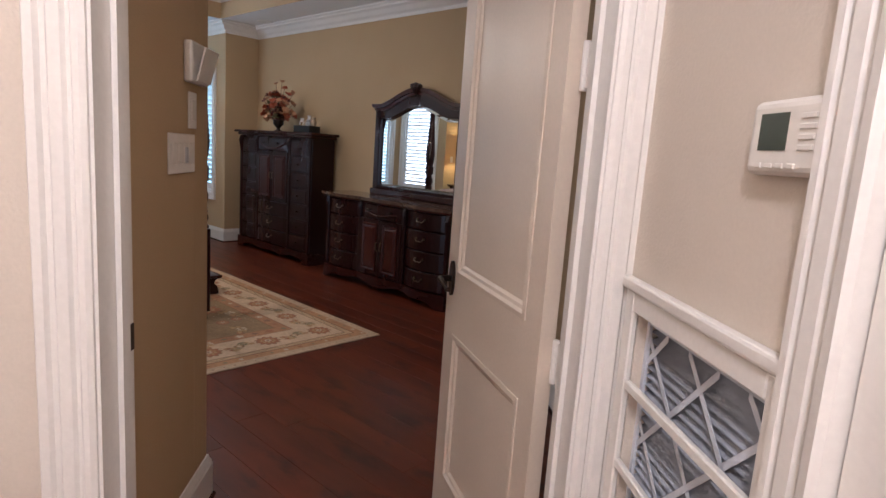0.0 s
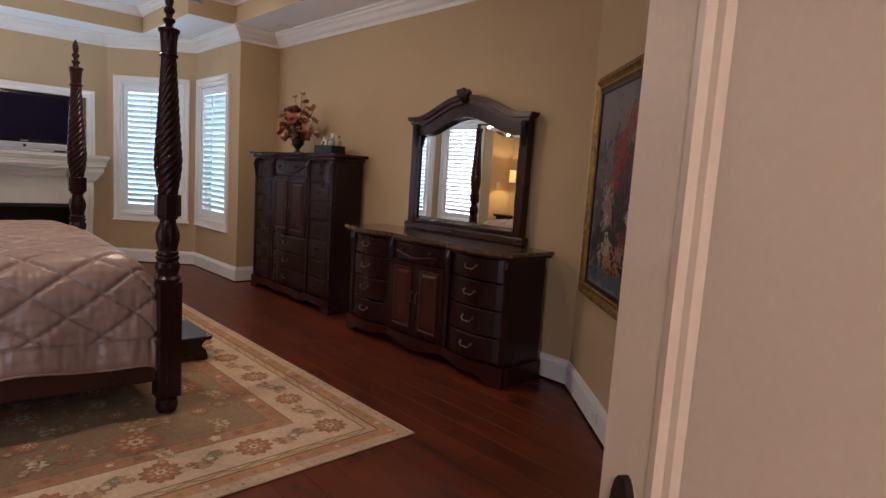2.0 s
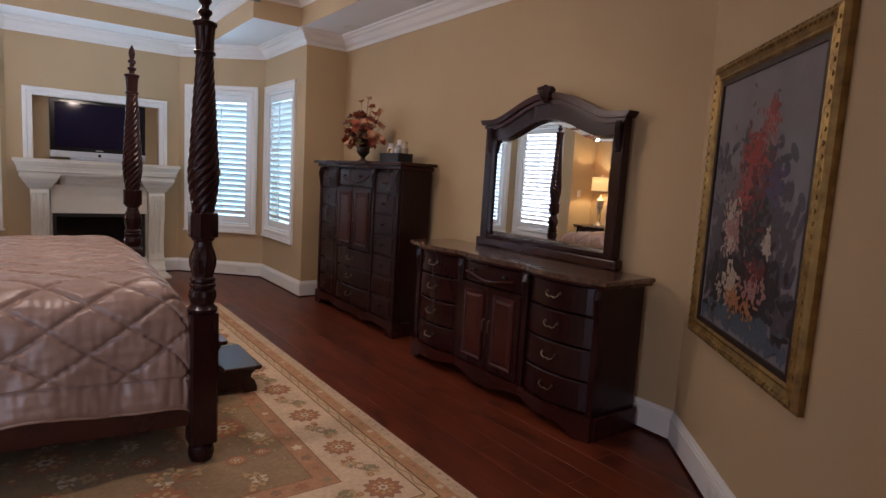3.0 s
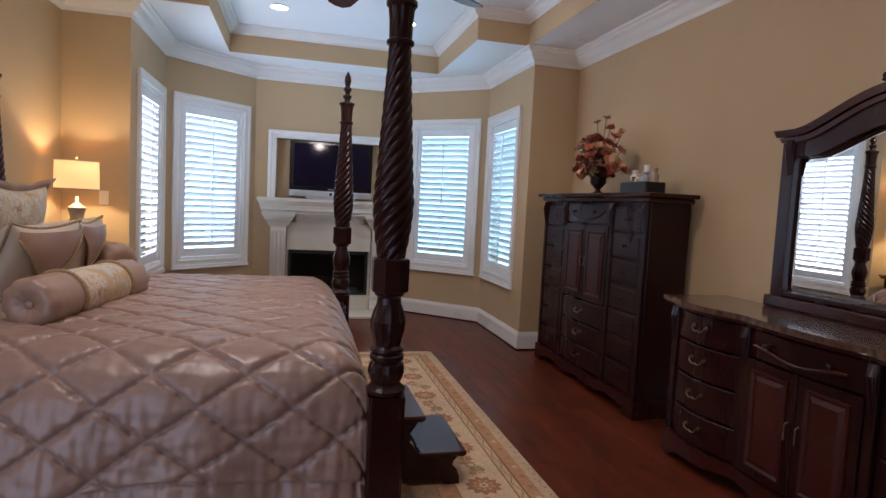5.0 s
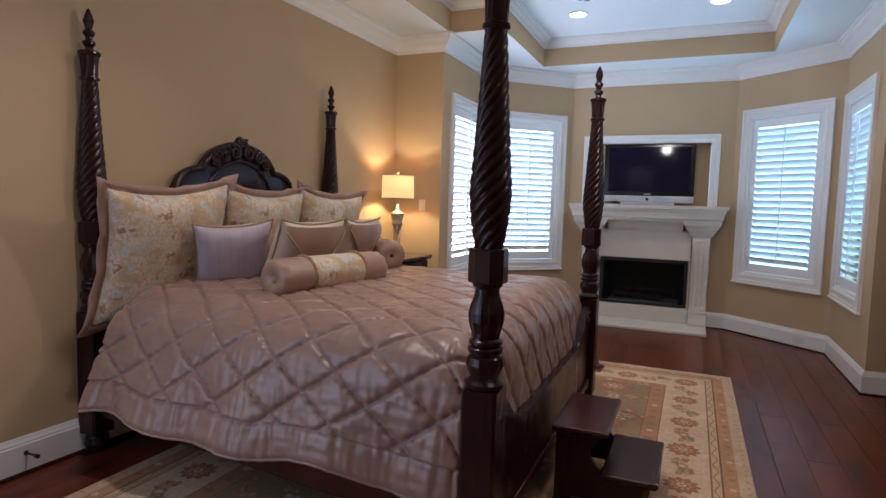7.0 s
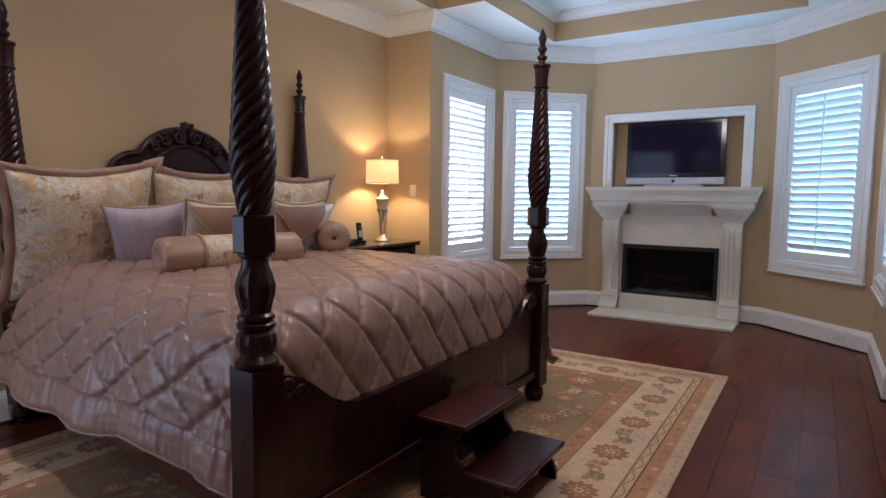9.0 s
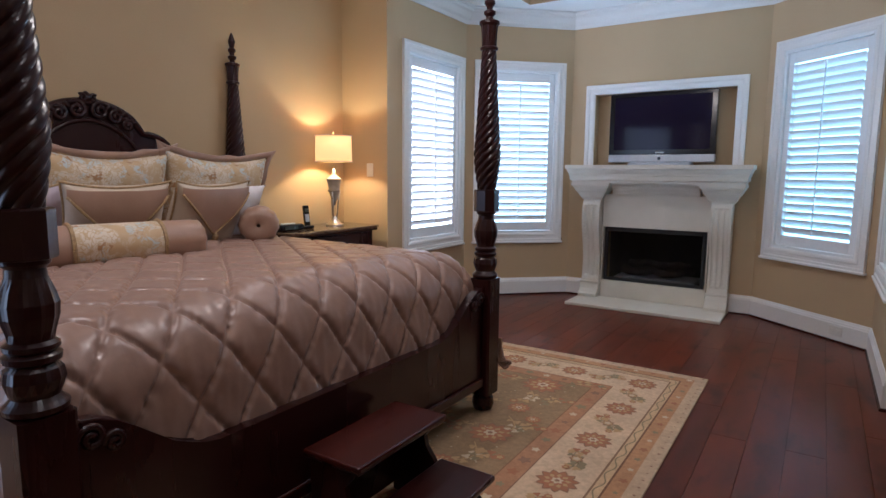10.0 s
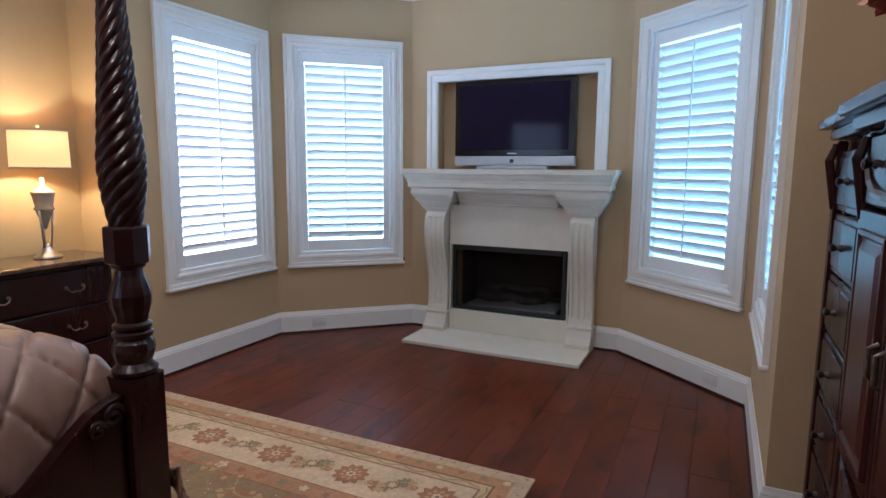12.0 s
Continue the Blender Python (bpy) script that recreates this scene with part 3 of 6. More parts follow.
for q in (1, -1):
    for k in range(-2, 6):
        # straps laid slantwise across the pleats, cut at the card edge
        za, zb = 0.06 + k * 0.175, 0.06 + k * 0.175 + 0.40
        xa, xb = (0.05, 0.45) if q > 0 else (0.45, 0.05)
        if za < 0.06:
            xa, za = xa + (xb - xa) * (0.06 - za) / 0.40, 0.06
        if zb > 0.835:
            xb, zb = xa + (xb - xa) * (0.835 - za) / (zb - za), 0.835
        if zb - za < 0.05 or za > 0.80:
            continue
        bm = bmesh.new()
        y = -0.024 - 0.0015 * (q > 0)
        prism(bm, [(xa, za - 0.008), (xb, zb - 0.008), (xb, zb + 0.008), (xa, za + 0.008)], y, y + 0.0012, axis="y")
        part("filter_strap", bm, CARD, gr, "white cardboard strap")
cs = at(new("door_2"), wh)
tagged(cs, "white casing of a neighbouring hall door", "door frame", kind="structure")
bm = bmesh.new()
prism(bm, [(2.415 - a, 0.0 + b * 1.6) for a, b in CAS], 0, 2.45, axis="z")
part("casing", bm, TRIM, cs)
part("door_leaf", B(1.35, 0.001, 0.01, 2.305, 0.012, 2.44), TRIM, cs)
ds = thing("door_stop", pose(-4.25, 0.134, 0.105), "dark rubber-tipped door stop on the baseboard", "door stop")
bm = bmesh.new()
tube(bm, [(0, 0, 0), (0, 0.01, 0), (0, 0.05, 0), (0, 0.075, 0)], lambda k: 0.012 if k < 0.2 else 0.005, 10)
part("stem", bm, BRONZE, ds, smooth=True)
bm = bmesh.new()
tube(bm, [(0, 0.07, 0), (0, 0.09, 0)], 0.010, 10)
part("tip", bm, BLACK, ds)


def outlet(m, label="white duplex outlet in the baseboard"):
    o = thing("wall_outlet", m, label, "outlet", "baseboard outlets")
    part("plate", B(-0.058, 0.0, -0.037, 0.058, 0.006, 0.037, bevel=0.002), PLAST, o)
    for s in (-1, 1):
        part("socket", B(s * 0.024 - 0.015, 0.005, -0.014, s * 0.024 + 0.015, 0.0085, 0.014, bevel=0.002), PLAST, o)


outlet(frame_of(CD, CF) @ pose(0.27, 0.0205, 0.092))
outlet(frame_of(FB, AB) @ pose(0.83, 0.0205, 0.092))
outlet(frame_of(DR, LW0) @ pose(3.24, 0.0205, 0.092))
plate(0, 0, 0.07, 0.115, frame_of(PA, HW0) @ pose(0.19, 0, 1.322), 1, "single ivory rocker switch beside the window pier")
kn = thing("gas_key_valve", frame_of(FB, AB) @ pose(0.09, 0.0, 0.60), "small dark round gas valve on the wall", "gas valve")
bm = bmesh.new()
tube(bm, [(0, 0, 0), (0, 0.004, 0), (0, 0.005, 0), (0, 0.016, 0)], lambda k: 0.02 if k < 0.5 else 0.012, 16)
part("cap", bm, BRONZE, kn)

# ---- picture on the angled wall ----
wp = frame_of(DR, LW0)
pic = thing("framed_painting", wp @ pose(3.20, 0.002, 1.392), "large dark floral still-life in a carved gilt frame", "painting")
PW, PH, FW = 1.17, 1.36, 0.085
fp = [(0, 0), (0, 0.022), (0.012, 0.040), (0.030, 0.046), (0.048, 0.036), (0.062, 0.030), (0.074, 0.034), (0.085, 0.022), (0.085, 0.0)]
bm = bmesh.new()
rows = []
for sx, sz in ((-1, -1), (1, -1), (1, 1), (-1, 1)):
    rows.append([bm.verts.new((sx * (PW / 2 - q), o, sz * (PH / 2 - q))) for q, o in fp])
for i in range(4):
    a, b = rows[i], rows[(i + 1) % 4]
    for j in range(len(fp) - 1):
        bm.faces.new((a[j], a[j + 1], b[j + 1], b[j]))
part("frame", bm, GOLD, pic)
bm = bmesh.new()
for i in range(60):
    for sx in (1, -1):
        z = -PH / 2 + 0.04 + i * (PH - 0.08) / 59
        box(bm, sx * (PW / 2 - 0.024 - 0.010 * (i % 2)) - 0.008, 0.040, z - 0.009, sx * (PW / 2 - 0.024 - 0.010 * (i % 2)) + 0.008, 0.0455, z + 0.009, bevel=0.005)
    x = -PW / 2 + 0.06 + i * (PW - 0.12) / 59
    for sz in (1, -1):
        box(bm, x - 0.009, 0.040, sz * (PH / 2 - 0.024 - 0.010 * (i % 2)) - 0.008, x + 0.009, 0.0455, sz * (PH / 2 - 0.024 - 0.010 * (i % 2)) + 0.008, bevel=0.005)
tagged(part("carving", bm, GOLD, pic), kind="stuff")
LINER = material("painting_liner", (0.035, 0.02, 0.014), 0.4, scale=20)
bm = bmesh.new()
for x0, z0, x1, z1 in ((-PW / 2 + FW, -PH / 2 + FW, -PW / 2 + FW + 0.025, PH / 2 - FW), (PW / 2 - FW - 0.025, -PH / 2 + FW, PW / 2 - FW, PH / 2 - FW),
                       (-PW / 2 + FW + 0.025, -PH / 2 + FW, PW / 2 - FW - 0.025, -PH / 2 + FW + 0.025), (-PW / 2 + FW + 0.025, PH / 2 - FW - 0.025, PW / 2 - FW - 0.025, PH / 2 - FW)):
    box(bm, x0, 0.006, z0, x1, 0.026, z1)
part("liner", bm, LINER, pic, "dark inner liner")
CANV = material("painting_ground", (0.21, 0.185, 0.19), 0.5, second=(0.15, 0.13, 0.14), scale=4.0, amount=0.8, bump=0.001, bump_scale=90)
part("canvas", B(-PW / 2 + FW - 0.002, 0.004, -PH / 2 + FW - 0.002, PW / 2 - FW + 0.002, 0.016, PH / 2 - FW + 0.002), CANV, pic)
TONES = {"grey": (0.17, 0.145, 0.15), "dusk": (0.085, 0.07, 0.085), "dark": (0.030, 0.022, 0.024), "blue": (0.085, 0.11, 0.14), "violet": (0.09, 0.07, 0.14), "red": (0.34, 0.055, 0.04),
         "wine": (0.16, 0.03, 0.03), "pink": (0.36, 0.18, 0.16), "cream": (0.46, 0.36, 0.27), "orange": (0.42, 0.18, 0.07), "green": (0.07, 0.075, 0.05)}
# dabs of oil paint, laid in passes: tone, middle, spread, how many, size of a dab
DABS = (("dusk", 0.0, -0.28, 0.40, 0.16, 420, 0.05), ("dusk", 0.05, 0.02, 0.34, 0.16, 200, 0.05), ("dark", 0.02, -0.36, 0.30, 0.10, 260, 0.04), ("blue", 0.0, -0.50, 0.40, 0.04, 160, 0.035),
        ("grey", 0.22, 0.08, 0.14, 0.05, 60, 0.035), ("violet", -0.16, 0.10, 0.07, 0.06, 60, 0.03), ("dark", -0.02, -0.08, 0.09, 0.12, 130, 0.03), ("green", 0.0, 0.12, 0.12, 0.20, 90, 0.018),
        ("wine", -0.02, 0.14, 0.11, 0.13, 150, 0.02), ("red", -0.10, 0.36, 0.05, 0.05, 70, 0.018), ("red", 0.02, 0.22, 0.08, 0.07, 120, 0.02), ("red", 0.08, 0.06, 0.05, 0.06, 60, 0.018),
        ("pink", -0.10, 0.30, 0.06, 0.06, 40, 0.013), ("cream", 0.20, -0.05, 0.05, 0.06, 60, 0.018), ("pink", 0.17, -0.13, 0.06, 0.05, 80, 0.02), ("cream", 0.20, -0.19, 0.05, 0.03, 40, 0.015),
        ("cream", -0.19, -0.13, 0.025, 0.035, 50, 0.016), ("cream", 0.13, -0.34, 0.05, 0.05, 80, 0.02), ("orange", 0.09, -0.41, 0.05, 0.04, 60, 0.017), ("pink", -0.10, -0.33, 0.07, 0.06, 90, 0.018),
        ("orange", -0.07, -0.42, 0.05, 0.03, 40, 0.015), ("cream", 0.26, -0.40, 0.03, 0.03, 25, 0.013), ("wine", -0.12, -0.26, 0.06, 0.05, 50, 0.016))
PAINT = {k: material("oil_" + k, c, 0.45, scale=60, second=tuple(v * 0.65 for v in c), amount=0.7) for k, c in TONES.items()}
rnd = random.Random(5)
dab = {k: bmesh.new() for k in TONES}
lay = 0
for tone, mx, mz, sx, sz, count, size in DABS:
    for i in range(count):
        x, z = rnd.gauss(mx, sx * 0.75), rnd.gauss(mz, sz * 0.75)
        if abs(x) > PW / 2 - FW - 0.05 or abs(z) > PH / 2 - FW - 0.05:
            continue
        lay += 1
        a0, ln, wd = rnd.random() * 3.14, size * rnd.uniform(0.6, 1.2), size * rnd.uniform(0.3, 0.6)
        y = 0.0165 + lay * 1.2e-6
        dab[tone].faces.new([dab[tone].verts.new((x + ln * math.cos(a) * math.cos(a0) - wd * math.sin(a) * math.sin(a0), y, z + ln * math.cos(a) * math.sin(a0) + wd * math.sin(a) * math.cos(a0)))
                             for a in [6.283 * j / 7 for j in range(7)]])
for tone, bmd in dab.items():
    tagged(part("paint_dabs", bmd, PAINT[tone], pic), kind="stuff")

# ---- fireplace ----
fire = thing("fireplace", pose(-9.85, 2.50, 0), "cast-stone fireplace with fluted scroll legs and a deep mantel", "fireplace")
part("hearth_slab", B(0.001, -0.715, 0.001, 0.553, 0.715, 0.03, bevel=0.004), STONE, fire)
bm = bmesh.new()
box(bm, 0.001, -0.51, 0.766, 0.075, 0.51, 1.10)
part("header_panel", bm, STONE, fire)
part("base_panel", B(0.001, -0.51, 0.031, 0.085, 0.51, 0.207, bevel=0.003), STONE, fire)
for s in (-1, 1):
    part("side_panel", B(0.001, s * 0.50, 0.2075, 0.0745, s * 0.512, 0.7655), STONE, fire)
mant = [(0.225, 1.215), (0.225, 1.235), (0.245, 1.25), (0.245, 1.285), (0.252, 1.29), (0.252, 1.305), (0.265, 1.33), (0.272, 1.352), (0.285, 1.357), (0.285, 1.395)]
bm = bmesh.new()
for (d0, z0), (d1, z1) in zip(mant, mant[1:]):
    ext0, ext1 = d0 + 0.58, d1 + 0.58
    vs = [bm.verts.new(p) for p in ((0.001, -ext0, z0), (d0, -ext0, z0), (d0, ext0, z0), (0.001, ext0, z0), (0.001, -ext1, z1), (d1, -ext1, z1), (d1, ext1, z1), (0.001, ext1, z1))]
    for q in ((0, 1, 5, 4), (1, 2, 6, 5), (2, 3, 7, 6), (3, 0, 4, 7)):
        bm.faces.new([vs[i] for i in q])
    if z1 == 1.395:
        bm.faces.new(vs[4:])
    if z0 == 1.215:
        bm.faces.new(vs[:4])
bmesh.ops.remove_doubles(bm, verts=bm.verts, dist=1e-5)
part("mantel_shelf", bm, STONE, fire)
for s in (-1, 1):
    bm = bmesh.new()
    loops = []
    for z, g in ((1.045, 0.0), (1.06, 0.0), (1.062, 0.012), (1.073, 0.012), (1.078, 0.018), (1.10, 0.03), (1.113, 0.036), (1.115, 0.045), (1.128, 0.045), (1.132, 0.055), (1.155, 0.066), (1.168, 0.072), (1.17, 0.08), (1.184, 0.08), (1.187, 0.09), (1.215, 0.09)):
        y0, y1 = s * 0.615 - 0.105 - g, s * 0.615 + 0.105 + g
        loops.append([bm.verts.new(p) for p in ((0.001, y0, z), (0.135 + g, y0, z), (0.135 + g, y1, z), (0.001, y1, z))])
    for a, b in zip(loops, loops[1:]):
        for k in range(4):
            bm.faces.new((a[k], a[(k + 1) % 4], b[(k + 1) % 4], b[k]))
    bm.faces.new(loops[0][::-1])
    bm.faces.new(loops[-1])
    part("capital", bm, STONE, fire)
bm = bmesh.new()
for z0, z1, d in ((1.10, 1.115, 0.095), (1.115, 1.14, 0.105), (1.14, 1.16, 0.125), (1.16, 1.19, 0.145), (1.19, 1.2145, 0.16)):
    box(bm, 0.001, -0.415, z0, d, 0.415, z1, bevel=0.003)
part("frieze_moulding", bm, STONE, fire)


def scroll(z):
    """How far the leg stands out at height z: a lazy S."""
    k = (z - 0.19) / 0.855
    return 0.088 + 0.085 * (0.5 - 0.5 * math.cos(min(max((k - 0.25) / 0.55, 0), 1) * math.pi)) - 0.05 * max(0, (k - 0.85) / 0.15) ** 2 + 0.02 * max(0, 1 - k / 0.2) ** 2


for s in (-1, 1):
    bm = bmesh.new()
    n = 40
    cols = 29
    grid = []
    for i in range(n + 1):
        z = 0.19 + 0.855 * i / n
        row = []
        for j in range(cols):
            y = -0.09 + 0.18 * j / (cols - 1)
            q = (j - 3) / (cols - 7)
            fl = 0.012 * abs(math.sin(q * math.pi * 3)) ** 0.7 if 0 <= q <= 1 and 2 < i < n - 2 else 0
            row.append(bm.verts.new((scroll(z) - fl, s * 0.615 + y, z)))
        grid.append(row)
    for i in range(n):
        for j in range(cols - 1):
            bm.faces.new((grid[i][j], grid[i][j + 1], grid[i + 1][j + 1], grid[i + 1][j]))
    for j in (0, cols - 1):
        back = [bm.verts.new((0.001, g[j].co.y, g[j].co.z)) for g in grid]
        for i in range(n):
            bm.faces.new((grid[i][j], grid[i + 1][j], back[i + 1], back[i]))
    part("leg", bm, STONE, fire, smooth=False)
    bm = bmesh.new()
    box(bm, 0.001, s * 0.615 - 0.10, 0.165, 0.125, s * 0.615 + 0.10, 0.19, bevel=0.004)
    prism(bm, [(0.001, 0.031), (0.19, 0.031), (0.19, 0.06), (0.165, 0.075), (0.14, 0.11), (0.118, 0.164), (0.001, 0.164)], s * 0.615 - 0.095, s * 0.615 + 0.095, axis="y")
    part("foot", bm, STONE, fire)
fb = thing("firebox_screen", pose(-9.85, 2.50, 0), "black metal fireplace insert with dark glass and logs", "fireplace insert")
bm = bmesh.new()
for q in ((-0.487, 0.2085, -0.455, 0.7645), (0.455, 0.2085, 0.487, 0.7645), (-0.455, 0.2085, 0.455, 0.24), (-0.455, 0.72, 0.455, 0.7645)):
    box(bm, 0.03, q[0], q[1], 0.06, q[2], q[3], bevel=0.004)
part("frame", bm, BLACK, fb)
DGL = bpy.data.materials.new("smoked_glass")
DGL.use_nodes = True
DGL.node_tree.nodes["Principled BSDF"].inputs["Transmission Weight"].default_value = 1
DGL.node_tree.nodes["Principled BSDF"].inputs["Base Color"].default_value = (0.6, 0.58, 0.56, 1)
DGL.node_tree.nodes["Principled BSDF"].inputs["Roughness"].default_value = 0.05
DGL.node_tree.nodes["Principled BSDF"].inputs["IOR"].default_value = 1.05
part("glass", B(0.044, -0.454, 0.241, 0.047, 0.454, 0.719), DGL, fb)
LOG = material("grey_log", (0.16, 0.13, 0.11), 0.9, second=(0.05, 0.04, 0.035), scale=12, amount=0.8, bump=0.006, bump_scale=30)
for k, (y, x, z, r) in enumerate(((-0.05, -0.2, 0.29, 0.045), (0.05, -0.30, 0.31, 0.05), (0.0, -0.25, 0.37, 0.04))):
    bm = bmesh.new()
    tube(bm, [(x + 0.02 * math.sin(i * 1.7 + k), y - 0.3 + 0.1 * i, z + 0.012 * math.cos(i * 2.1 + k)) for i in range(7)], lambda q: r * (1 - 0.25 * q), 9)
    part("log", bm, LOG, fb, smooth=True)
part("ember_tray", B(-0.4, -0.40, 0.2015, -0.02, 0.40, 0.245, bevel=0.01), SILVER, fb)

nt = at(new("niche_trim"), pose(-9.85, 2.497, 0))
tagged(nt, "white painted trim round the television niche", "trim", kind="structure")
bm = bmesh.new()
rows = []
prof = [(0, 0), (0.0, 0.012), (0.012, 0.018), (0.05, 0.018), (0.058, 0.026), (0.09, 0.026), (0.096, 0.02), (0.096, 0)]
for y, z, sy, sz in ((-0.662, 1.396, -1, 0), (-0.662, 2.115, -1, 1), (0.662, 2.115, 1, 1), (0.662, 1.396, 1, 0)):
    rows.append([bm.verts.new((o, y + sy * q, z + sz * q)) for q, o in prof])
for a, b in zip(rows, rows[1:]):
    for j in range(len(prof)):
        bm.faces.new((a[j], a[(j + 1) % len(prof)], b[(j + 1) % len(prof)], b[j]))
part("casing", bm, TRIM, nt)
tv = thing("television", pose(-9.84, 2.50, 1.425), "flat plasma television with black bezel and silver lower strip", "television")
part("body", B(-0.08, -0.505, 0.075, -0.005, 0.505, 0.68, bevel=0.006), BEZEL, tv)
part("screen", B(-0.006, -0.455, 0.125, -0.0035, 0.455, 0.645), SCREEN, tv, "dark glossy screen")
part("speaker_strip", B(-0.08, -0.505, 0.0, -0.002, 0.505, 0.076, bevel=0.008, seg=2), SILVER, tv, "silver strip with a round button")
part("foot", B(-0.15, -0.3, -0.029, 0.02, 0.3, -0.001, bevel=0.006), SILVER, tv)
bm = bmesh.new()
tube(bm, [(-0.004, 0, 0.038), (0.003, 0, 0.038)], 0.017, 18)
bt = part("button", bm, BEZEL, tv)
part("logo_bar", B(-0.0045, -0.04, 0.092, -0.003, 0.04, 0.102), SILVER, tv)

# ---- rug ----
RX0, RX1, RY0, RY1 = -7.72, -3.36, 0.52, 3.37
rug = thing("area_rug", pose((RX0 + RX1) / 2, (RY0 + RY1) / 2, 0.0), "wool area rug with olive field and cream floral border", "rug")
hx, hy = (RX1 - RX0) / 2, (RY1 - RY0) / 2
RUGM = bpy.data.materials.new("rug_wool")
RUGM.use_nodes = True
t = RUGM.node_tree
bs = t.nodes["Principled BSDF"]
bs.inputs["Roughness"].default_value = 0.95
bs.inputs["Sheen Weight"].default_value = 0.0
tc = t.nodes.new("ShaderNodeTexCoord")
ab = t.nodes.new("ShaderNodeVectorMath")
ab.operation = "ABSOLUTE"
t.links.new(tc.outputs["Object"], ab.inputs[0])
su = t.nodes.new("ShaderNodeVectorMath")
su.operation = "SUBTRACT"
su.inputs[0].default_value = (hx, hy, 9)
t.links.new(ab.outputs[0], su.inputs[1])
sp = t.nodes.new("ShaderNodeSeparateXYZ")
t.links.new(su.outputs[0], sp.inputs[0])
mi = t.nodes.new("ShaderNodeMath")
mi.operation = "MINIMUM"
t.links.new(sp.outputs[0], mi.inputs[0])
t.links.new(sp.outputs[1], mi.inputs[1])
rp = t.nodes.new("ShaderNodeValToRGB")
rp.color_ramp.interpolation = "CONSTANT"
sc = t.nodes.new("ShaderNodeMath")
sc.operation = "MULTIPLY"
sc.inputs[1].default_value = 1 / 0.8
t.links.new(mi.outputs[0], sc.inputs[0])
t.links.new(sc.outputs[0], rp.inputs[0])
bands = [(0.0, (0.56, 0.39, 0.24)), (0.07, (0.48, 0.25, 0.115)), (0.14, (0.20, 0.10, 0.05)), (0.148, (0.60, 0.40, 0.22)), (0.19, (0.26, 0.15, 0.08)), (0.197, (0.64, 0.45, 0.28)),
         (0.47, (0.26, 0.13, 0.07)), (0.478, (0.43, 0.215, 0.105)), (0.57, (0.26, 0.13, 0.06)), (0.578, (0.315, 0.20, 0.10))]
while len(rp.color_ramp.elements) < len(bands):
    rp.color_ramp.elements.new(0.5)
for e, (p, c) in zip(rp.color_ramp.elements, bands):
    e.position, e.color = p / 0.8, (*c, 1)
nz = t.nodes.new("ShaderNodeTexNoise")
nz.inputs["Scale"].default_value = 5
nz.inputs["Detail"].default_value = 8
t.links.new(tc.outputs["Object"], nz.inputs["Vector"])
hs = t.nodes.new("ShaderNodeHueSaturation")
mr = t.nodes.new("ShaderNodeMapRange")
hs.inputs["Saturation"].default_value = 1.0
mr.inputs[3].default_value, mr.inputs[4].default_value = 0.72, 1.14
t.links.new(nz.outputs[0], mr.inputs[0])
nf = t.nodes.new("ShaderNodeTexNoise")
nf.inputs["Scale"].default_value = 48
nf.inputs["Detail"].default_value = 4
t.links.new(tc.outputs["Object"], nf.inputs["Vector"])
mf = t.nodes.new("ShaderNodeMapRange")
mf.inputs[3].default_value, mf.inputs[4].default_value = 0.68, 1.30
t.links.new(nf.outputs[0], mf.inputs[0])
mm = t.nodes.new("ShaderNodeMath")
mm.operation = "MULTIPLY"
t.links.new(mr.outputs[0], mm.inputs[0])
t.links.new(mf.outputs[0], mm.inputs[1])
t.links.new(mm.outputs[0], hs.inputs["Value"])
t.links.new(rp.outputs[0], hs.inputs["Color"])
t.links.new(hs.outputs[0], bs.inputs["Base Color"])
n2 = t.nodes.new("ShaderNodeTexNoise")
n2.inputs["Scale"].default_value = 260
bp = t.nodes.new("ShaderNodeBump")
bp.inputs["Distance"].default_value = 0.003
t.links.new(tc.outputs["Object"], n2.inputs["Vector"])
t.links.new(n2.outputs[0], bp.inputs["Height"])
t.links.new(bp.outputs[0], bs.inputs["Normal"])
part("woven_ground", B(-hx, -hy, 0.001, hx, hy, 0.011, bevel=0.004), RUGM, rug)
RC = {k: material("wool_" + k, c, 0.95, scale=55, second=tuple(x * 0.55 + y * 0.30 for x, y in zip(c, (0.5, 0.34, 0.17))), amount=0.45) for k, c in
      {"rust": (0.36, 0.13, 0.06), "brown": (0.25, 0.12, 0.075), "cream": (0.62, 0.49, 0.33), "gold": (0.50, 0.31, 0.14), "olive": (0.25, 0.20, 0.11)}.items()}
motif = {k: bmesh.new() for k in RC}


laid = [0]


def rosette(c, x, y, r, petals, z, depth=0.3, turn=0.0):
    laid[0] += 1
    z += laid[0] * 5e-7
    n = petals * 4
    motif[c].faces.new([motif[c].verts.new((x + r * (1 - depth * (0.5 + 0.5 * math.cos(petals * a))) * math.cos(a + turn),
                                            y + r * (1 - depth * (0.5 + 0.5 * math.cos(petals * a))) * math.sin(a + turn), z)) for a in [2 * math.pi * i / n for i in range(n)]])


def strip(c, pts, w, z):
    laid[0] += 1
    z += laid[0] * 5e-7
    bmx = motif[c]
    prev = None
    for i, p in enumerate(pts):
        d = Vector(pts[min(i + 1, len(pts) - 1)]) - Vector(pts[max(i - 1, 0)])
        d = Vector((-d.y, d.x)).normalized() * w / 2
        cur = (bmx.verts.new((p[0] + d.x, p[1] + d.y, z)), bmx.verts.new((p[0] - d.x, p[1] - d.y, z)))
        if prev:
            bmx.faces.new((prev[0], prev[1], cur[1], cur[0]))
        prev = cur


rr = random.Random(11)


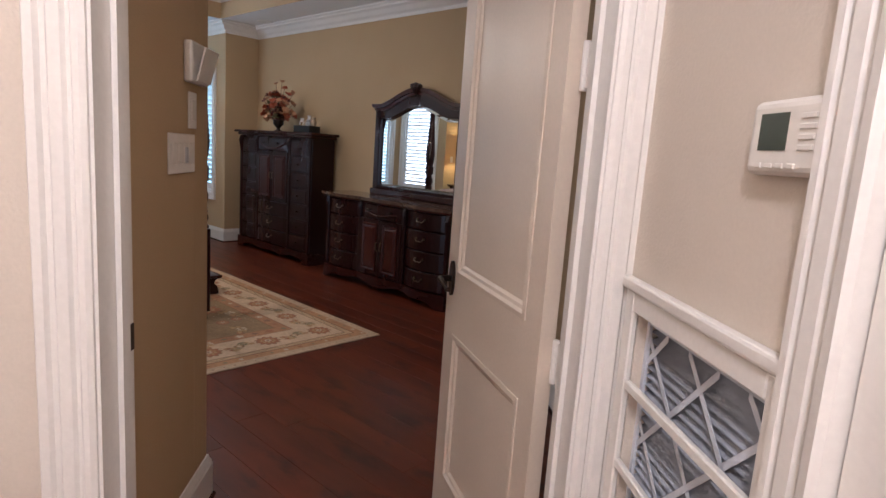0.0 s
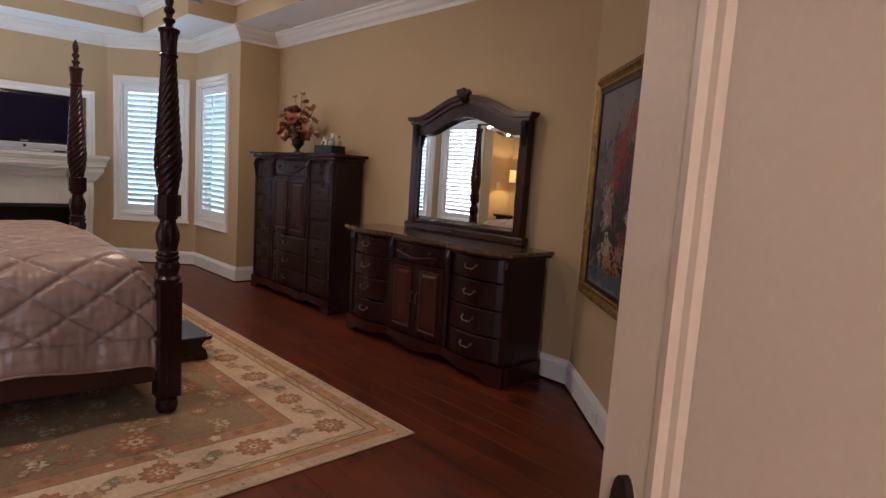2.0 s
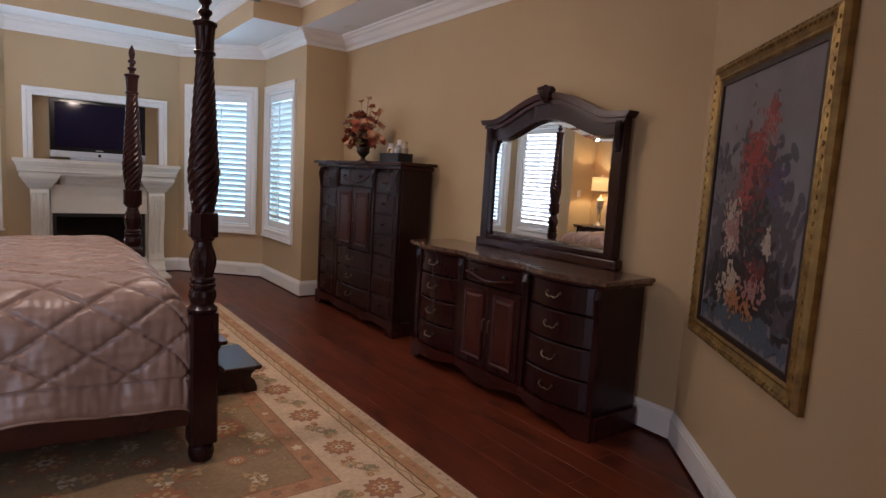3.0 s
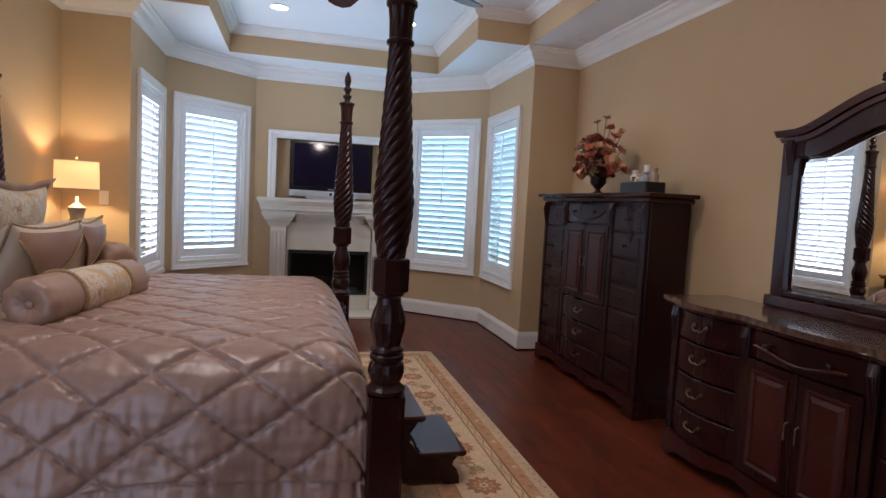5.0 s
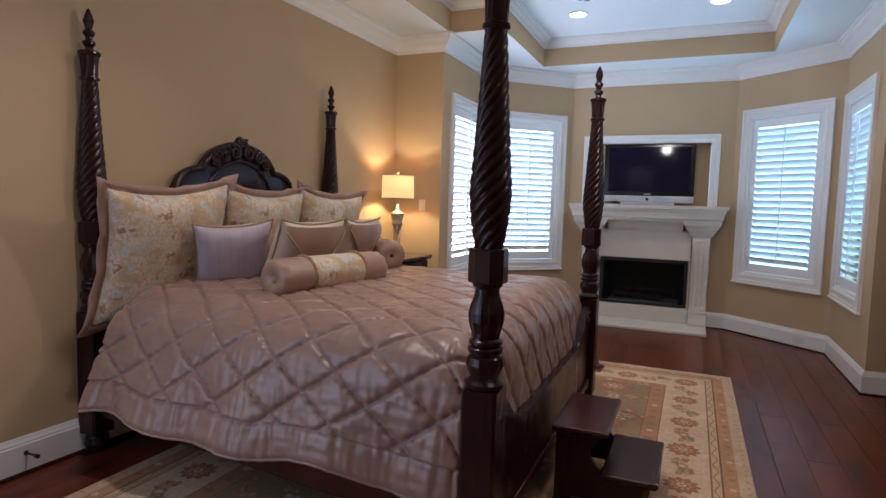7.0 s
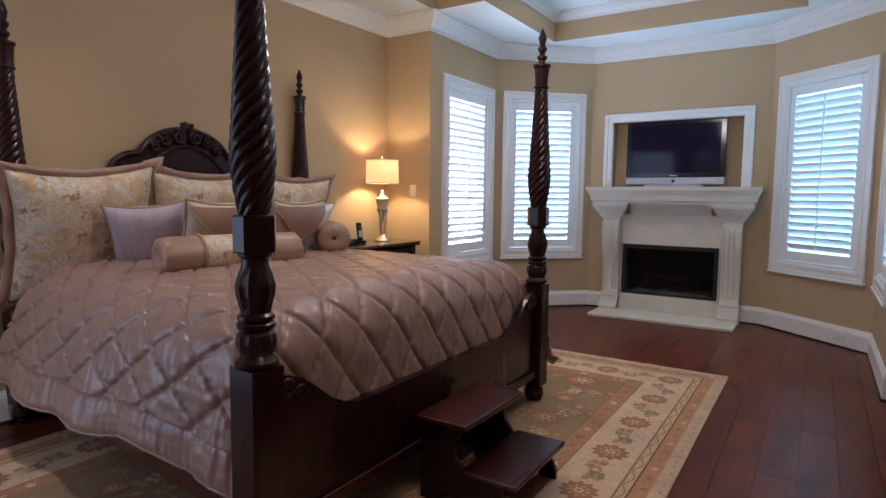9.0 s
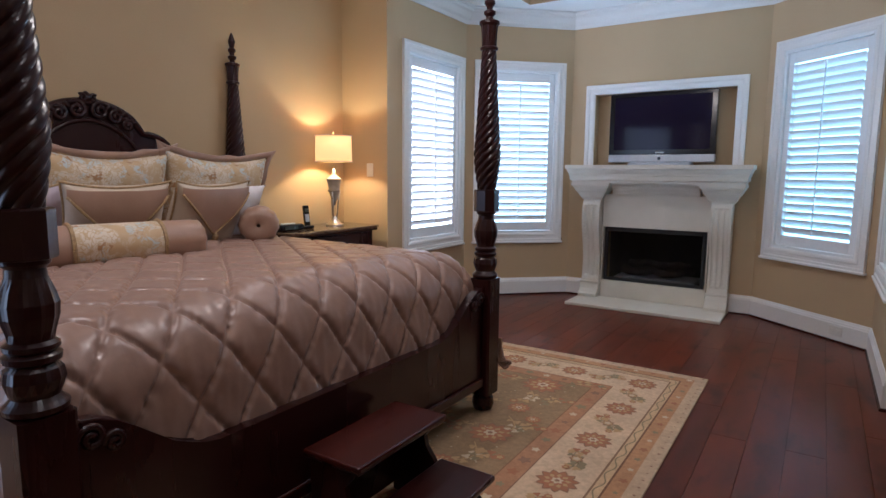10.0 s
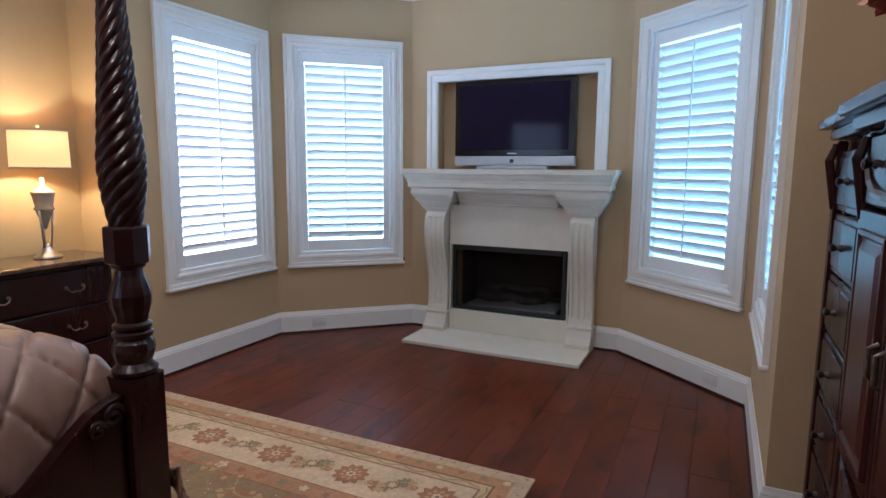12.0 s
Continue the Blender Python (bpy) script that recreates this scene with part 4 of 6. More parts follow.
def flower(x, y, r):
    turn = rr.random() * 3
    rosette("brown", x, y, r, 11, 0.0125, 0.26, turn)
    rosette("rust", x, y, r * 0.91, 11, 0.0130, 0.28, turn)
    rosette("gold", x, y, r * 0.62, 9, 0.0135, 0.35, turn + 0.3)
    rosette("rust", x, y, r * 0.50, 9, 0.0140, 0.4, turn)
    rosette("cream", x, y, r * 0.30, 6, 0.0143, 0.35, turn)
    rosette("brown", x, y, r * 0.13, 5, 0.0146, 0.3, turn)


def spray(x, y, ang, s, cols, bud=0.028):
    """A bent stem with leaves and a bud."""
    pts = [(x + s * k * math.cos(ang) - 0.35 * s * math.sin(k * 3) * math.sin(ang), y + s * k * math.sin(ang) + 0.35 * s * math.sin(k * 3) * math.cos(ang)) for k in [i / 10 for i in range(11)]]
    strip(cols[0], pts, 0.006, 0.0127)
    for i in (2, 4, 6, 8):
        for q in (1, -1):
            rosette(cols[i // 4], pts[i][0] + q * 0.022 * math.sin(ang), pts[i][1] - q * 0.022 * math.cos(ang), 0.018 + 0.008 * rr.random(), 3, 0.0128, 0.5, rr.random() * 6)
    rosette("rust", *pts[-1], bud, 6, 0.0132, 0.3)
    rosette("gold", *pts[-1], bud * 0.6, 5, 0.0137, 0.3)


b = 0.333
for sx, L, horiz in ((1, hx, True), (-1, hx, True), (1, hy, False), (-1, hy, False)):
    other = (hy if horiz else hx) - b
    n = int((2 * L - 0.3) / 0.25)
    for i in range(n + 1):
        q = -L + b + (2 * L - 2 * b) * i / n
        x, y = (q, sx * other) if horiz else (sx * other, q)
        if not horiz and (i == 0 or i == n):
            continue
        if i % 2 == 0:
            flower(x, y, 0.088 + 0.010 * rr.random())
        else:
            a = (0 if horiz else math.pi / 2) + rr.uniform(-0.3, 0.3)
            spray(x, y, a, 0.10, ("olive", "olive", "gold"), 0.020)
            spray(x, y, a + math.pi, 0.10, ("olive", "gold", "rust"), 0.020)
            rosette("brown", x, y, 0.036, 7, 0.0133, 0.35)
            rosette("gold", x, y, 0.028, 7, 0.0135, 0.35)
            rosette("cream", x, y, 0.018, 5, 0.0138, 0.3)
    for off, step, rad, cols in ((0.10, 0.11, 0.018, ("cream", "rust", "olive")), (0.525, 0.12, 0.028, ("cream", "brown", "rust", "olive")), (0.03, 0.07, 0.007, ("brown",))):
        m = int((2 * (L - off)) / step)
        o2 = (hy if horiz else hx) - off
        for i in range(m + 1):
            q = -(L - off) + 2 * (L - off) * i / m
            x, y = (q, sx * o2) if horiz else (sx * o2, q)
            rosette(cols[i % len(cols)], x, y, rad * (0.7 + 0.6 * rr.random()), 5, 0.0125, 0.45, rr.random() * 6)
    o3 = (hy if horiz else hx) - 0.171
    m = int(2 * (L - 0.17) / 0.02)
    strip("olive", [((-(L - 0.17) + 0.02 * i, sx * (o3 + 0.012 * math.sin(i * 0.8))) if horiz else (sx * (o3 + 0.012 * math.sin(i * 0.8)), -(L - 0.17) + 0.02 * i)) for i in range(m)], 0.007, 0.0125)
fxl, fyl = hx - 0.62, hy - 0.62
nx, ny = 8, 4
for i in range(nx):
    for j in range(ny):
        x = -fxl + 2 * fxl * (i + 0.5 + 0.28 * (-1) ** j + rr.uniform(-0.08, 0.08)) / nx
        y = -fyl + 2 * fyl * (j + 0.5 + rr.uniform(-0.1, 0.1)) / ny
        if (i + j) % 2:
            flower(x, y, rr.uniform(0.12, 0.15))
        else:
            flower(x, y, rr.uniform(0.06, 0.08))
            flower(x + rr.uniform(-0.12, 0.12), y + 0.13, 0.05)
        for q in range(3):
            a = q * 2.1 + rr.uniform(-0.4, 0.4)
            spray(x + 0.13 * math.cos(a), y + 0.13 * math.sin(a), a, rr.uniform(0.14, 0.26), (("gold", "cream", "gold"), ("olive", "gold", "rust"), ("gold", "rust", "olive"))[q])
for i in range(420):
    rosette("cream" if i % 3 else "gold", rr.uniform(-fxl, fxl), rr.uniform(-fyl, fyl), 0.005, 3, 0.0126, 0.2)
for k, bmx in motif.items():
    tagged(part("woven_motif", bmx, RC[k], rug), kind="stuff")

# ---- bed ----
BX, BY0, BY1, HALF = -5.43, 0.36, 2.40, 1.07
bed = thing("four_poster_bed", pose(BX, 0, 0), "dark cherry four-poster king bed with twisted posts", "bed")


def post_mesh():
    bm = bmesh.new()
    tw0, tw1 = 1.215, 1.92
    lathe(bm, [(0.0135, 0.040), (0.02, 0.052), (0.05, 0.060), (0.085, 0.056), (0.10, 0.046), (0.11, 0.050)], 24)
    prism(bm, [(0.062 * sx if k else 0.052 * sx, 0.052 * sy if k else 0.062 * sy) for sx, sy, k in ((1, 1, 0), (-1, 1, 0), (-1, 1, 1), (-1, -1, 1), (-1, -1, 0), (1, -1, 0), (1, -1, 1), (1, 1, 1))], 0.11, 0.745)
    lathe(bm, [(0.745, 0.055), (0.752, 0.066), (0.765, 0.068), (0.775, 0.058), (0.785, 0.050), (0.80, 0.056), (0.825, 0.064), (0.85, 0.060), (0.862, 0.048), (0.868, 0.058), (0.882, 0.060),
               (0.89, 0.050), (0.897, 0.057), (0.907, 0.057), (0.915, 0.046), (0.935, 0.050), (0.97, 0.060), (1.0, 0.062), (1.03, 0.054), (1.06, 0.042), (1.08, 0.040), (1.09, 0.050), (1.10, 0.052)], 36,
          wave=lambda z, a: 1 - (0.06 * abs(math.sin(6 * a)) if 0.80 < z < 0.855 or 0.92 < z < 1.05 else 0))
    prism(bm, [(0.066 * math.cos(a), 0.066 * math.sin(a)) for a in [math.pi / 8 + math.pi / 4 * i for i in range(8)]], 1.10, 1.215, bevel=0.006)
    rows = []
    n = 120
    for i in range(n + 1):
        k = i / n
        z = tw0 + (tw1 - tw0) * k
        r = 0.046 + 0.022 * math.sin(min(k / 0.28, 1) * math.pi / 2) - 0.032 * max(0, (k - 0.28) / 0.72) ** 0.9
        rows.append((z, r))
    lathe(bm, rows, 64, wave=lambda z, a: 1 + 0.13 * abs(math.sin(4 * (a - (z - tw0) * 17.5))) - 0.09)
    lathe(bm, [(1.92, 0.040), (1.925, 0.046), (1.935, 0.046), (1.94, 0.038), (2.0, 0.040), (2.04, 0.044), (2.05, 0.052), (2.062, 0.052), (2.068, 0.040)], 28,
          wave=lambda z, a: 1 - (0.07 * abs(math.sin(7 * a)) if 1.94 < z < 2.045 else 0))
    lathe(bm, [(2.068, 0.020), (2.085, 0.018), (2.10, 0.030), (2.112, 0.030), (2.122, 0.016), (2.135, 0.017), (2.15, 0.028), (2.162, 0.027), (2.175, 0.015), (2.19, 0.020), (2.215, 0.026), (2.24, 0.020), (2.262, 0.010), (2.275, 0.003)], 20,
          wave=lambda z, a: 1 - (0.12 * abs(math.sin(2 * (a - z * 40))) if z > 2.18 else 0))
    return bm


first = part("post", post_mesh(), WOOD, bed, m=pose(HALF, BY1, 0))
HEAD_E, HEAD_W = (0.855, 0.185), (-1.15, 0.268)   # the head stands a little askew of the foot
for x, y in ((-HALF, BY1), HEAD_E, HEAD_W):
    o = new("post", first.data)
    o.parent = bed
    o.matrix_local = pose(x, y, 0)
HM = pose((HEAD_E[0] + HEAD_W[0]) / 2, (HEAD_E[1] + HEAD_W[1]) / 2, 0, 0, 0, -2.4)
top = []
for i in range(61):
    x = -0.95 + 1.9 * i / 60
    a = abs(x)
    if a < 0.30:
        z = 1.545 + 0.165 * math.sqrt(max(0, 1 - (a / 0.30) ** 2)) ** 1.15
    elif a < 0.50:
        z = 1.42 + 0.12 * math.sqrt(max(0, 1 - ((a - 0.32) / 0.18) ** 2))
    else:
        z = 1.12 + 0.30 * math.exp(-(a - 0.5) * 4)
    top.append((x, z))
bm = bmesh.new()
prism(bm, top + [(0.95, 0.3), (-0.95, 0.3)], -0.03, 0.015, axis="y", bevel=0.006)
part("headboard", bm, WOOD, bed, m=HM)
bm = bmesh.new()
tube(bm, [(x, 0.016, z - 0.014) for x, z in top], 0.022, 8)
part("headboard_moulding", bm, WOOD, bed, smooth=True, m=HM)
bm = bmesh.new()
tube(bm, [(-0.27 + 0.54 * i / 30, 0.018, 1.42 + 0.17 * math.sin(math.pi * i / 30) ** 0.7) for i in range(31)], 0.014, 8)
part("inner_moulding", bm, WOOD, bed, smooth=True, m=HM)
for s in (-1, 1):
    for cx, cz, r0, turns, rad in ((0.062, 1.645, 0.052, 1.7, 0.013), (0.155, 1.618, 0.044, 1.6, 0.012), (0.225, 1.572, 0.036, 1.4, 0.011), (0.03, 1.715, 0.024, 1.2, 0.009)):
        bm = bmesh.new()
        tube(bm, [(s * (cx + r0 * (1 - k * 0.85) * math.cos(k * turns * 6.28 + 0.8)), 0.034, cz + r0 * (1 - k * 0.85) * math.sin(k * turns * 6.28 + 0.8)) for k in [i / 26 for i in range(27)]], rad, 6)
        part("crest_scroll", bm, WOOD, bed, "carved crest scroll", smooth=True, m=HM)
    for i in range(6):
        a = 0.30 + i * 0.2
        bm = bmesh.new()
        tube(bm, [(s * (0.325 * math.cos(a)) * f, 0.030, 1.55 + 0.175 * math.sin(a) * f) for f in (0.66, 0.78, 0.87)], lambda k: 0.017 * (1 - 0.5 * k), 6)
        part("crest_leaf", bm, WOOD, bed, "carved leaf", smooth=True, m=HM)
bm = bmesh.new()
lathe(bm, [(1.69, 0.025), (1.715, 0.036), (1.738, 0.028), (1.756, 0.006)], 12, 0, 0.01)
part("crest_knob", bm, WOOD, bed, smooth=True, m=HM)
foot = []
for i in range(41):
    x = -1.005 + 2.01 * i / 40
    a = abs(x)
    z = 0.50 if a < 0.62 else 0.50 + 0.20 * (0.5 - 0.5 * math.cos((a - 0.62) / 0.385 * math.pi))
    foot.append((x, z))
bm = bmesh.new()
prism(bm, foot + [(1.005, 0.16), (-1.005, 0.16)], BY1 - 0.022, BY1 + 0.022, axis="y", bevel=0.006)
part("footboard", bm, WOOD, bed)
bm = bmesh.new()
box(bm, -1.0, BY1 + 0.0225, 0.165, 1.0, BY1 + 0.04, 0.215, bevel=0.008, seg=2)
part("footboard_moulding", bm, WOODH, bed)
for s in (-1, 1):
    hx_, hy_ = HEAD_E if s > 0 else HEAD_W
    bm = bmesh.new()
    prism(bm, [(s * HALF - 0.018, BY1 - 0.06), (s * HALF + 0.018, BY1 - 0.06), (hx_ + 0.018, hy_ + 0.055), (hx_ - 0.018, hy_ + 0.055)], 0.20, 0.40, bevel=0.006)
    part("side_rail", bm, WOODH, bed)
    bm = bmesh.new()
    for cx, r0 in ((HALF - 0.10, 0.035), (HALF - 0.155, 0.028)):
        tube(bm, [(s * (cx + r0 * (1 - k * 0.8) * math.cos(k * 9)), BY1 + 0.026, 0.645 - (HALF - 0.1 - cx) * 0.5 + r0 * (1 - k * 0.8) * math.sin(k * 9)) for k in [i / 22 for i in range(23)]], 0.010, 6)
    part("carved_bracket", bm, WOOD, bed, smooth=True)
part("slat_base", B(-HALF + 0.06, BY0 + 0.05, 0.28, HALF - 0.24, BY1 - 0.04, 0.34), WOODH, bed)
bm = bmesh.new()
prism(bm, [(-0.98, BY1 - 0.08), (0.94, BY1 - 0.08), (0.70, BY0 + 0.06), (-1.0, BY0 + 0.06)], 0.341, 0.76, bevel=0.05)
part("mattress", bm, LINEN, bed, "white mattress under the cover")

# quilted cover draped over the mattress
qu = thing("quilted_bedspread", pose(BX, 0, 0), "mauve-brown satin quilted bedspread, diamond stitched, hanging over the sides", "bedspread")


def fold(s, flat, radius):
    """Runs along a cloth: how far across and how far down after s metres from the middle."""
    a, sg = abs(s), (1 if s >= 0 else -1)
    arc = radius * math.pi / 2
    if a <= flat:
        return s, 0.0
    if a <= flat + arc:
        q = (a - flat) / radius
        return sg * (flat + radius * math.sin(q)), radius * (1 - math.cos(q))
    return sg * (flat + radius + 0.03 * min(1, (a - flat - arc) / 0.4)), radius + a - flat - arc


bm = bmesh.new()
NS, NT = 520, 380
S0, S1 = -1.53, 1.53
T0, T1 = -0.03, 2.26
TOPZ = 0.865
QS, QT = 0.208, 0.302      # the stitched diamonds, across and along
co = np.zeros((NS + 1, NT + 1, 3))
for i in range(NS + 1):
    s = S0 + (S1 - S0) * i / NS
    x, dx = fold(s, 0.86, 0.21)
    for j in range(NT + 1):
        tt = T0 + (T1 - T0) * j / NT
        y, dy = fold(tt, 1.72, 0.20)
        y = min(y, 1.945)
        hem = (abs(s) > 1.19) * (abs(s) - 1.19) / 0.34 * (0.022 * math.sin(tt * 5.1 + 1) + 0.012 * math.sin(tt * 11.0))
        drop = max(dx, dy) if min(dx, dy) < 0.02 else math.hypot(dx, dy) ** 1.0
        lim = 0.60 if dx > dy else 0.45 + 0.02 * math.cos(s * 14)
        crown = 0.035 * math.cos(min(abs(s) / 1.0, 1) * math.pi / 2)
        co[i, j] = (x, 0.43 + y, TOPZ + crown - min(drop, lim) + hem)
du = np.gradient(co, axis=0)
dv = np.gradient(co, axis=1)
nrm = np.cross(du, dv)
nrm /= np.linalg.norm(nrm, axis=2, keepdims=True) + 1e-9
for i in range(NS + 1):
    s = S0 + (S1 - S0) * i / NS
    for j in range(NT + 1):
        tt = T0 + (T1 - T0) * j / NT
        a, c = s / QS + tt / QT, s / QS - tt / QT
        pa, pc = abs(math.sin(math.pi * a)), abs(math.sin(math.pi * c))
        band = abs(s) > 1.385
        if band:
            k = (abs(s) - 1.385) / 0.145
            puff = 0.014 * (1 - (1 - math.sin(math.pi * min(k, 1))) ** 3)
            gather = 0.010 * noise.noise(Vector((tt * 26, 3, s * 3))) * (1 - 0.5 * k)
        else:
            puff = (1 - (1 - pa) ** 6) * (1 - (1 - pc) ** 6) * 0.019
            ga = math.sin(c * 24 + 4 * noise.noise(Vector((a * 2, c * 2, 1)))) * max(0, 1 - pa * 2.0)
            gc = math.sin(a * 24 + 4 * noise.noise(Vector((a * 2, c * 2, 8)))) * max(0, 1 - pc * 2.0)
            gather = 0.0028 * (ga * pc + gc * pa)
        side = min(max((abs(s) - 0.9) / 0.3, 0), 1)
        wr = noise.noise(Vector((s * 9, tt * 9, 2))) * 0.005 + noise.noise(Vector((s * 30, tt * 12, 7))) * 0.003 + noise.noise(Vector((s * 10, tt * 34, 3))) * 0.0045 * side
        hang = max(0, abs(s) - 1.15) * 0.05 * math.sin(tt * 13 + 2 * s)
        co[i, j] += nrm[i, j] * (puff + wr + gather + hang)
        if s < -1.1:
            co[i, j] += np.array((-0.22 * (abs(s) - 1.1), 0.55 * (abs(s) - 1.1) * max(0, tt - 1.6), 0))
        if s < 0:
            co[i, j, 0] -= 0.07 * max(0, 1 - tt / 1.9) * min(1, -s)
        else:
            co[i, j, 0] -= 0.19 * max(0, 1 - tt / 1.7) * min(1, s / 0.8) * min(1, max(0, (1.55 - s) / 0.55))
vs = [[bm.verts.new(co[i, j]) for j in range(NT + 1)] for i in range(NS + 1)]
for i in range(NS):
    for j in range(NT):
        bm.faces.new((vs[i][j], vs[i + 1][j], vs[i + 1][j + 1], vs[i][j + 1]))
part("cover", bm, COVER, qu, smooth=True)
for nm, line in (("side_binding", co[NS]), ("side_binding", co[0]), ("foot_binding", co[:, NT])):
    bm = bmesh.new()
    tube(bm, [tuple(p) for p in line[::2]], 0.007, 6)
    part(nm, bm, SATIN, qu, "corded bronze satin edge", smooth=True)


def cushion(name, w, h, d, mat, m, label, flange=0.0, fmat=None, cord=None, group="", seed=0):
    """A stuffed pillow, wide in x, tall in z, thick in y, with pulled-out corners."""
    p = thing(name, m, label, "pillow", group)
    bm = bmesh.new()
    n = 30
    for sy in (1, -1):
        g = []
        for i in range(n + 1):
            row = []
            for j in range(n + 1):
                u, v = -1 + 2 * i / n, -1 + 2 * j / n
                pin = 1 - 0.12 * (1 - u * u) * (abs(v) ** 4) , 1 - 0.12 * (1 - v * v) * (abs(u) ** 4)
                th = ((1 - u ** 4) * (1 - v ** 4)) ** 0.55 * (1 - 0.25 * (u * u + v * v) / 2)
                wr = noise.noise(Vector((u * 3 + seed, v * 3, sy * 2))) * 0.05 * (1 - th * 0.4) + noise.noise(Vector((u * 7, v * 7 + seed, 4))) * 0.02
                row.append(bm.verts.new((u * w / 2 * pin[1], sy * d / 2 * (th + wr * (th > 0.01)), v * h / 2 * pin[0] - 0.02 * h * (1 - u * u) * (v > 0) * v)))
            g.append(row)
        for i in range(n):
            for j in range(n):
                bm.faces.new((g[i][j], g[i + 1][j], g[i + 1][j + 1], g[i][j + 1]))
    bmesh.ops.remove_doubles(bm, verts=bm.verts, dist=0.0004)
    part("case", bm, mat, p, smooth=True)
    edge = []
    for a, b, c, e in ((-1, -1, 1, -1), (1, -1, 1, 1), (1, 1, -1, 1), (-1, 1, -1, -1)):
        for i in range(12):
            k = i / 12
            u, v = a + (c - a) * k, b + (e - b) * k
            q = 1 - 0.12 * (1 - u * u) * (abs(v) ** 4), 1 - 0.12 * (1 - v * v) * (abs(u) ** 4)
            edge.append((u * w / 2 * q[1], v * h / 2 * q[0] - 0.02 * h * (1 - u * u) * (v > 0) * v))
    if flange:
        bm = bmesh.new()
        rows = []
        for k, (x, z) in enumerate(edge):
            f = 1 + flange / (w / 2)
            wav = 0.012 * math.sin(k * 1.9 + seed)
            rows.append([bm.verts.new((x * 0.985, yy, z * 0.985)) for yy in (0.006, -0.006)] + [bm.verts.new((x * f, yy + wav, z * f + 0.004 * math.sin(k * 2.7))) for yy in (-0.005, 0.005)])
        for k in range(len(edge)):
            a, b = rows[k], rows[(k + 1) % len(edge)]
            for j in range(4):
                bm.faces.new((a[j], a[(j + 1) % 4], b[(j + 1) % 4], b[j]))
        part("flange", bm, fmat, p, "plain satin flange", smooth=True)
    if cord:
        bm = bmesh.new()
        pts = [(x * 1.0, 0, z * 1.0) for x, z in edge]
        tube(bm, pts + pts[:1], 0.006, 6)
        part("piping", bm, cord, p, smooth=True)
    return p


for x, rz, sd, y, tw in ((-4.83, -3, 1, 0.40, 4), (-5.54, 1, 5, 0.40, 0), (-6.25, -3, 9, 0.42, -2)):
    cushion("euro_sham", 0.76, 0.74, 0.25, DAMASK, pose(x, y, 1.065, -17, tw, rz), "square floral damask sham with a bronze satin flange", 0.05, SATIN, CORD, "shams against the headboard", sd)
cushion("velvet_pillow", 0.42, 0.43, 0.17, LAV, pose(-5.05, 0.67, 1.03, -24, 4, -36), "lavender ribbed velvet cushion with beaded piping", 0, None, CORD, "", 3)


def puffed(u, v):
    """How far a small cushion swells at a place on its face."""
    return 0.085 * max(0, (1 - u ** 4) * (1 - min(abs(v), 1) ** 4)) ** 0.55 * (1 - 0.125 * (u * u + v * v)) + 0.011


for x, y, rz, sd in ((-5.33, 0.93, -11, 4), (-5.84, 0.93, 4, 8)):
    c = cushion("envelope_pillow", 0.44, 0.42, 0.17, BEIGE, pose(x, y, 1.04, -27, 0, rz) @ Matrix.Diagonal((1.12, 1.1, 1.1, 1)), "beige silk cushion with an envelope flap and tassel", 0, None, CORD, "silk cushions", sd)
    bm = bmesh.new()
    rows = []
    for i in range(17):
        k = i / 16
        rows.append([bm.verts.new((-0.20 + 0.40 * k, puffed(-0.91 + 1.82 * k, (0.19 - q * (0.24 - 0.42 * abs(k - 0.5))) / 0.21), 0.19 - q * (0.24 - 0.42 * abs(k - 0.5)))) for q in (0, 0.25, 0.5, 0.75, 1)])
    for a, b in zip(rows, rows[1:]):
        for j in range(4):
            bm.faces.new((a[j], a[j + 1], b[j + 1], b[j]))
    part("flap", bm, SATIN, c, "bronze satin flap", smooth=True)
    bm = bmesh.new()
    tube(bm, [(-0.20 + 0.40 * i / 16, puffed(-0.91 + 1.82 * i / 16, (-0.05 + 0.42 * abs(i / 16 - 0.5)) / 0.21) + 0.003, -0.05 + 0.42 * abs(i / 16 - 0.5)) for i, r in enumerate(rows)], 0.006, 6)
    part("flap_cord", bm, CORD, c, smooth=True)
    bm = bmesh.new()
    lathe(bm, [(-0.16, 0.020), (-0.15, 0.022), (-0.07, 0.014), (-0.06, 0.016), (-0.045, 0.014), (-0.035, 0.005)], 14, 0, 0.115)
    part("tassel", bm, CORD, c, "gold thread tassel")
cushion("bed_pillow", 0.6, 0.40, 0.16, LINEN, pose(-6.05, 0.76, 1.04, -28, 0, -2), "white bed pillow half hidden behind the cushions", 0, None, None, "", 12)


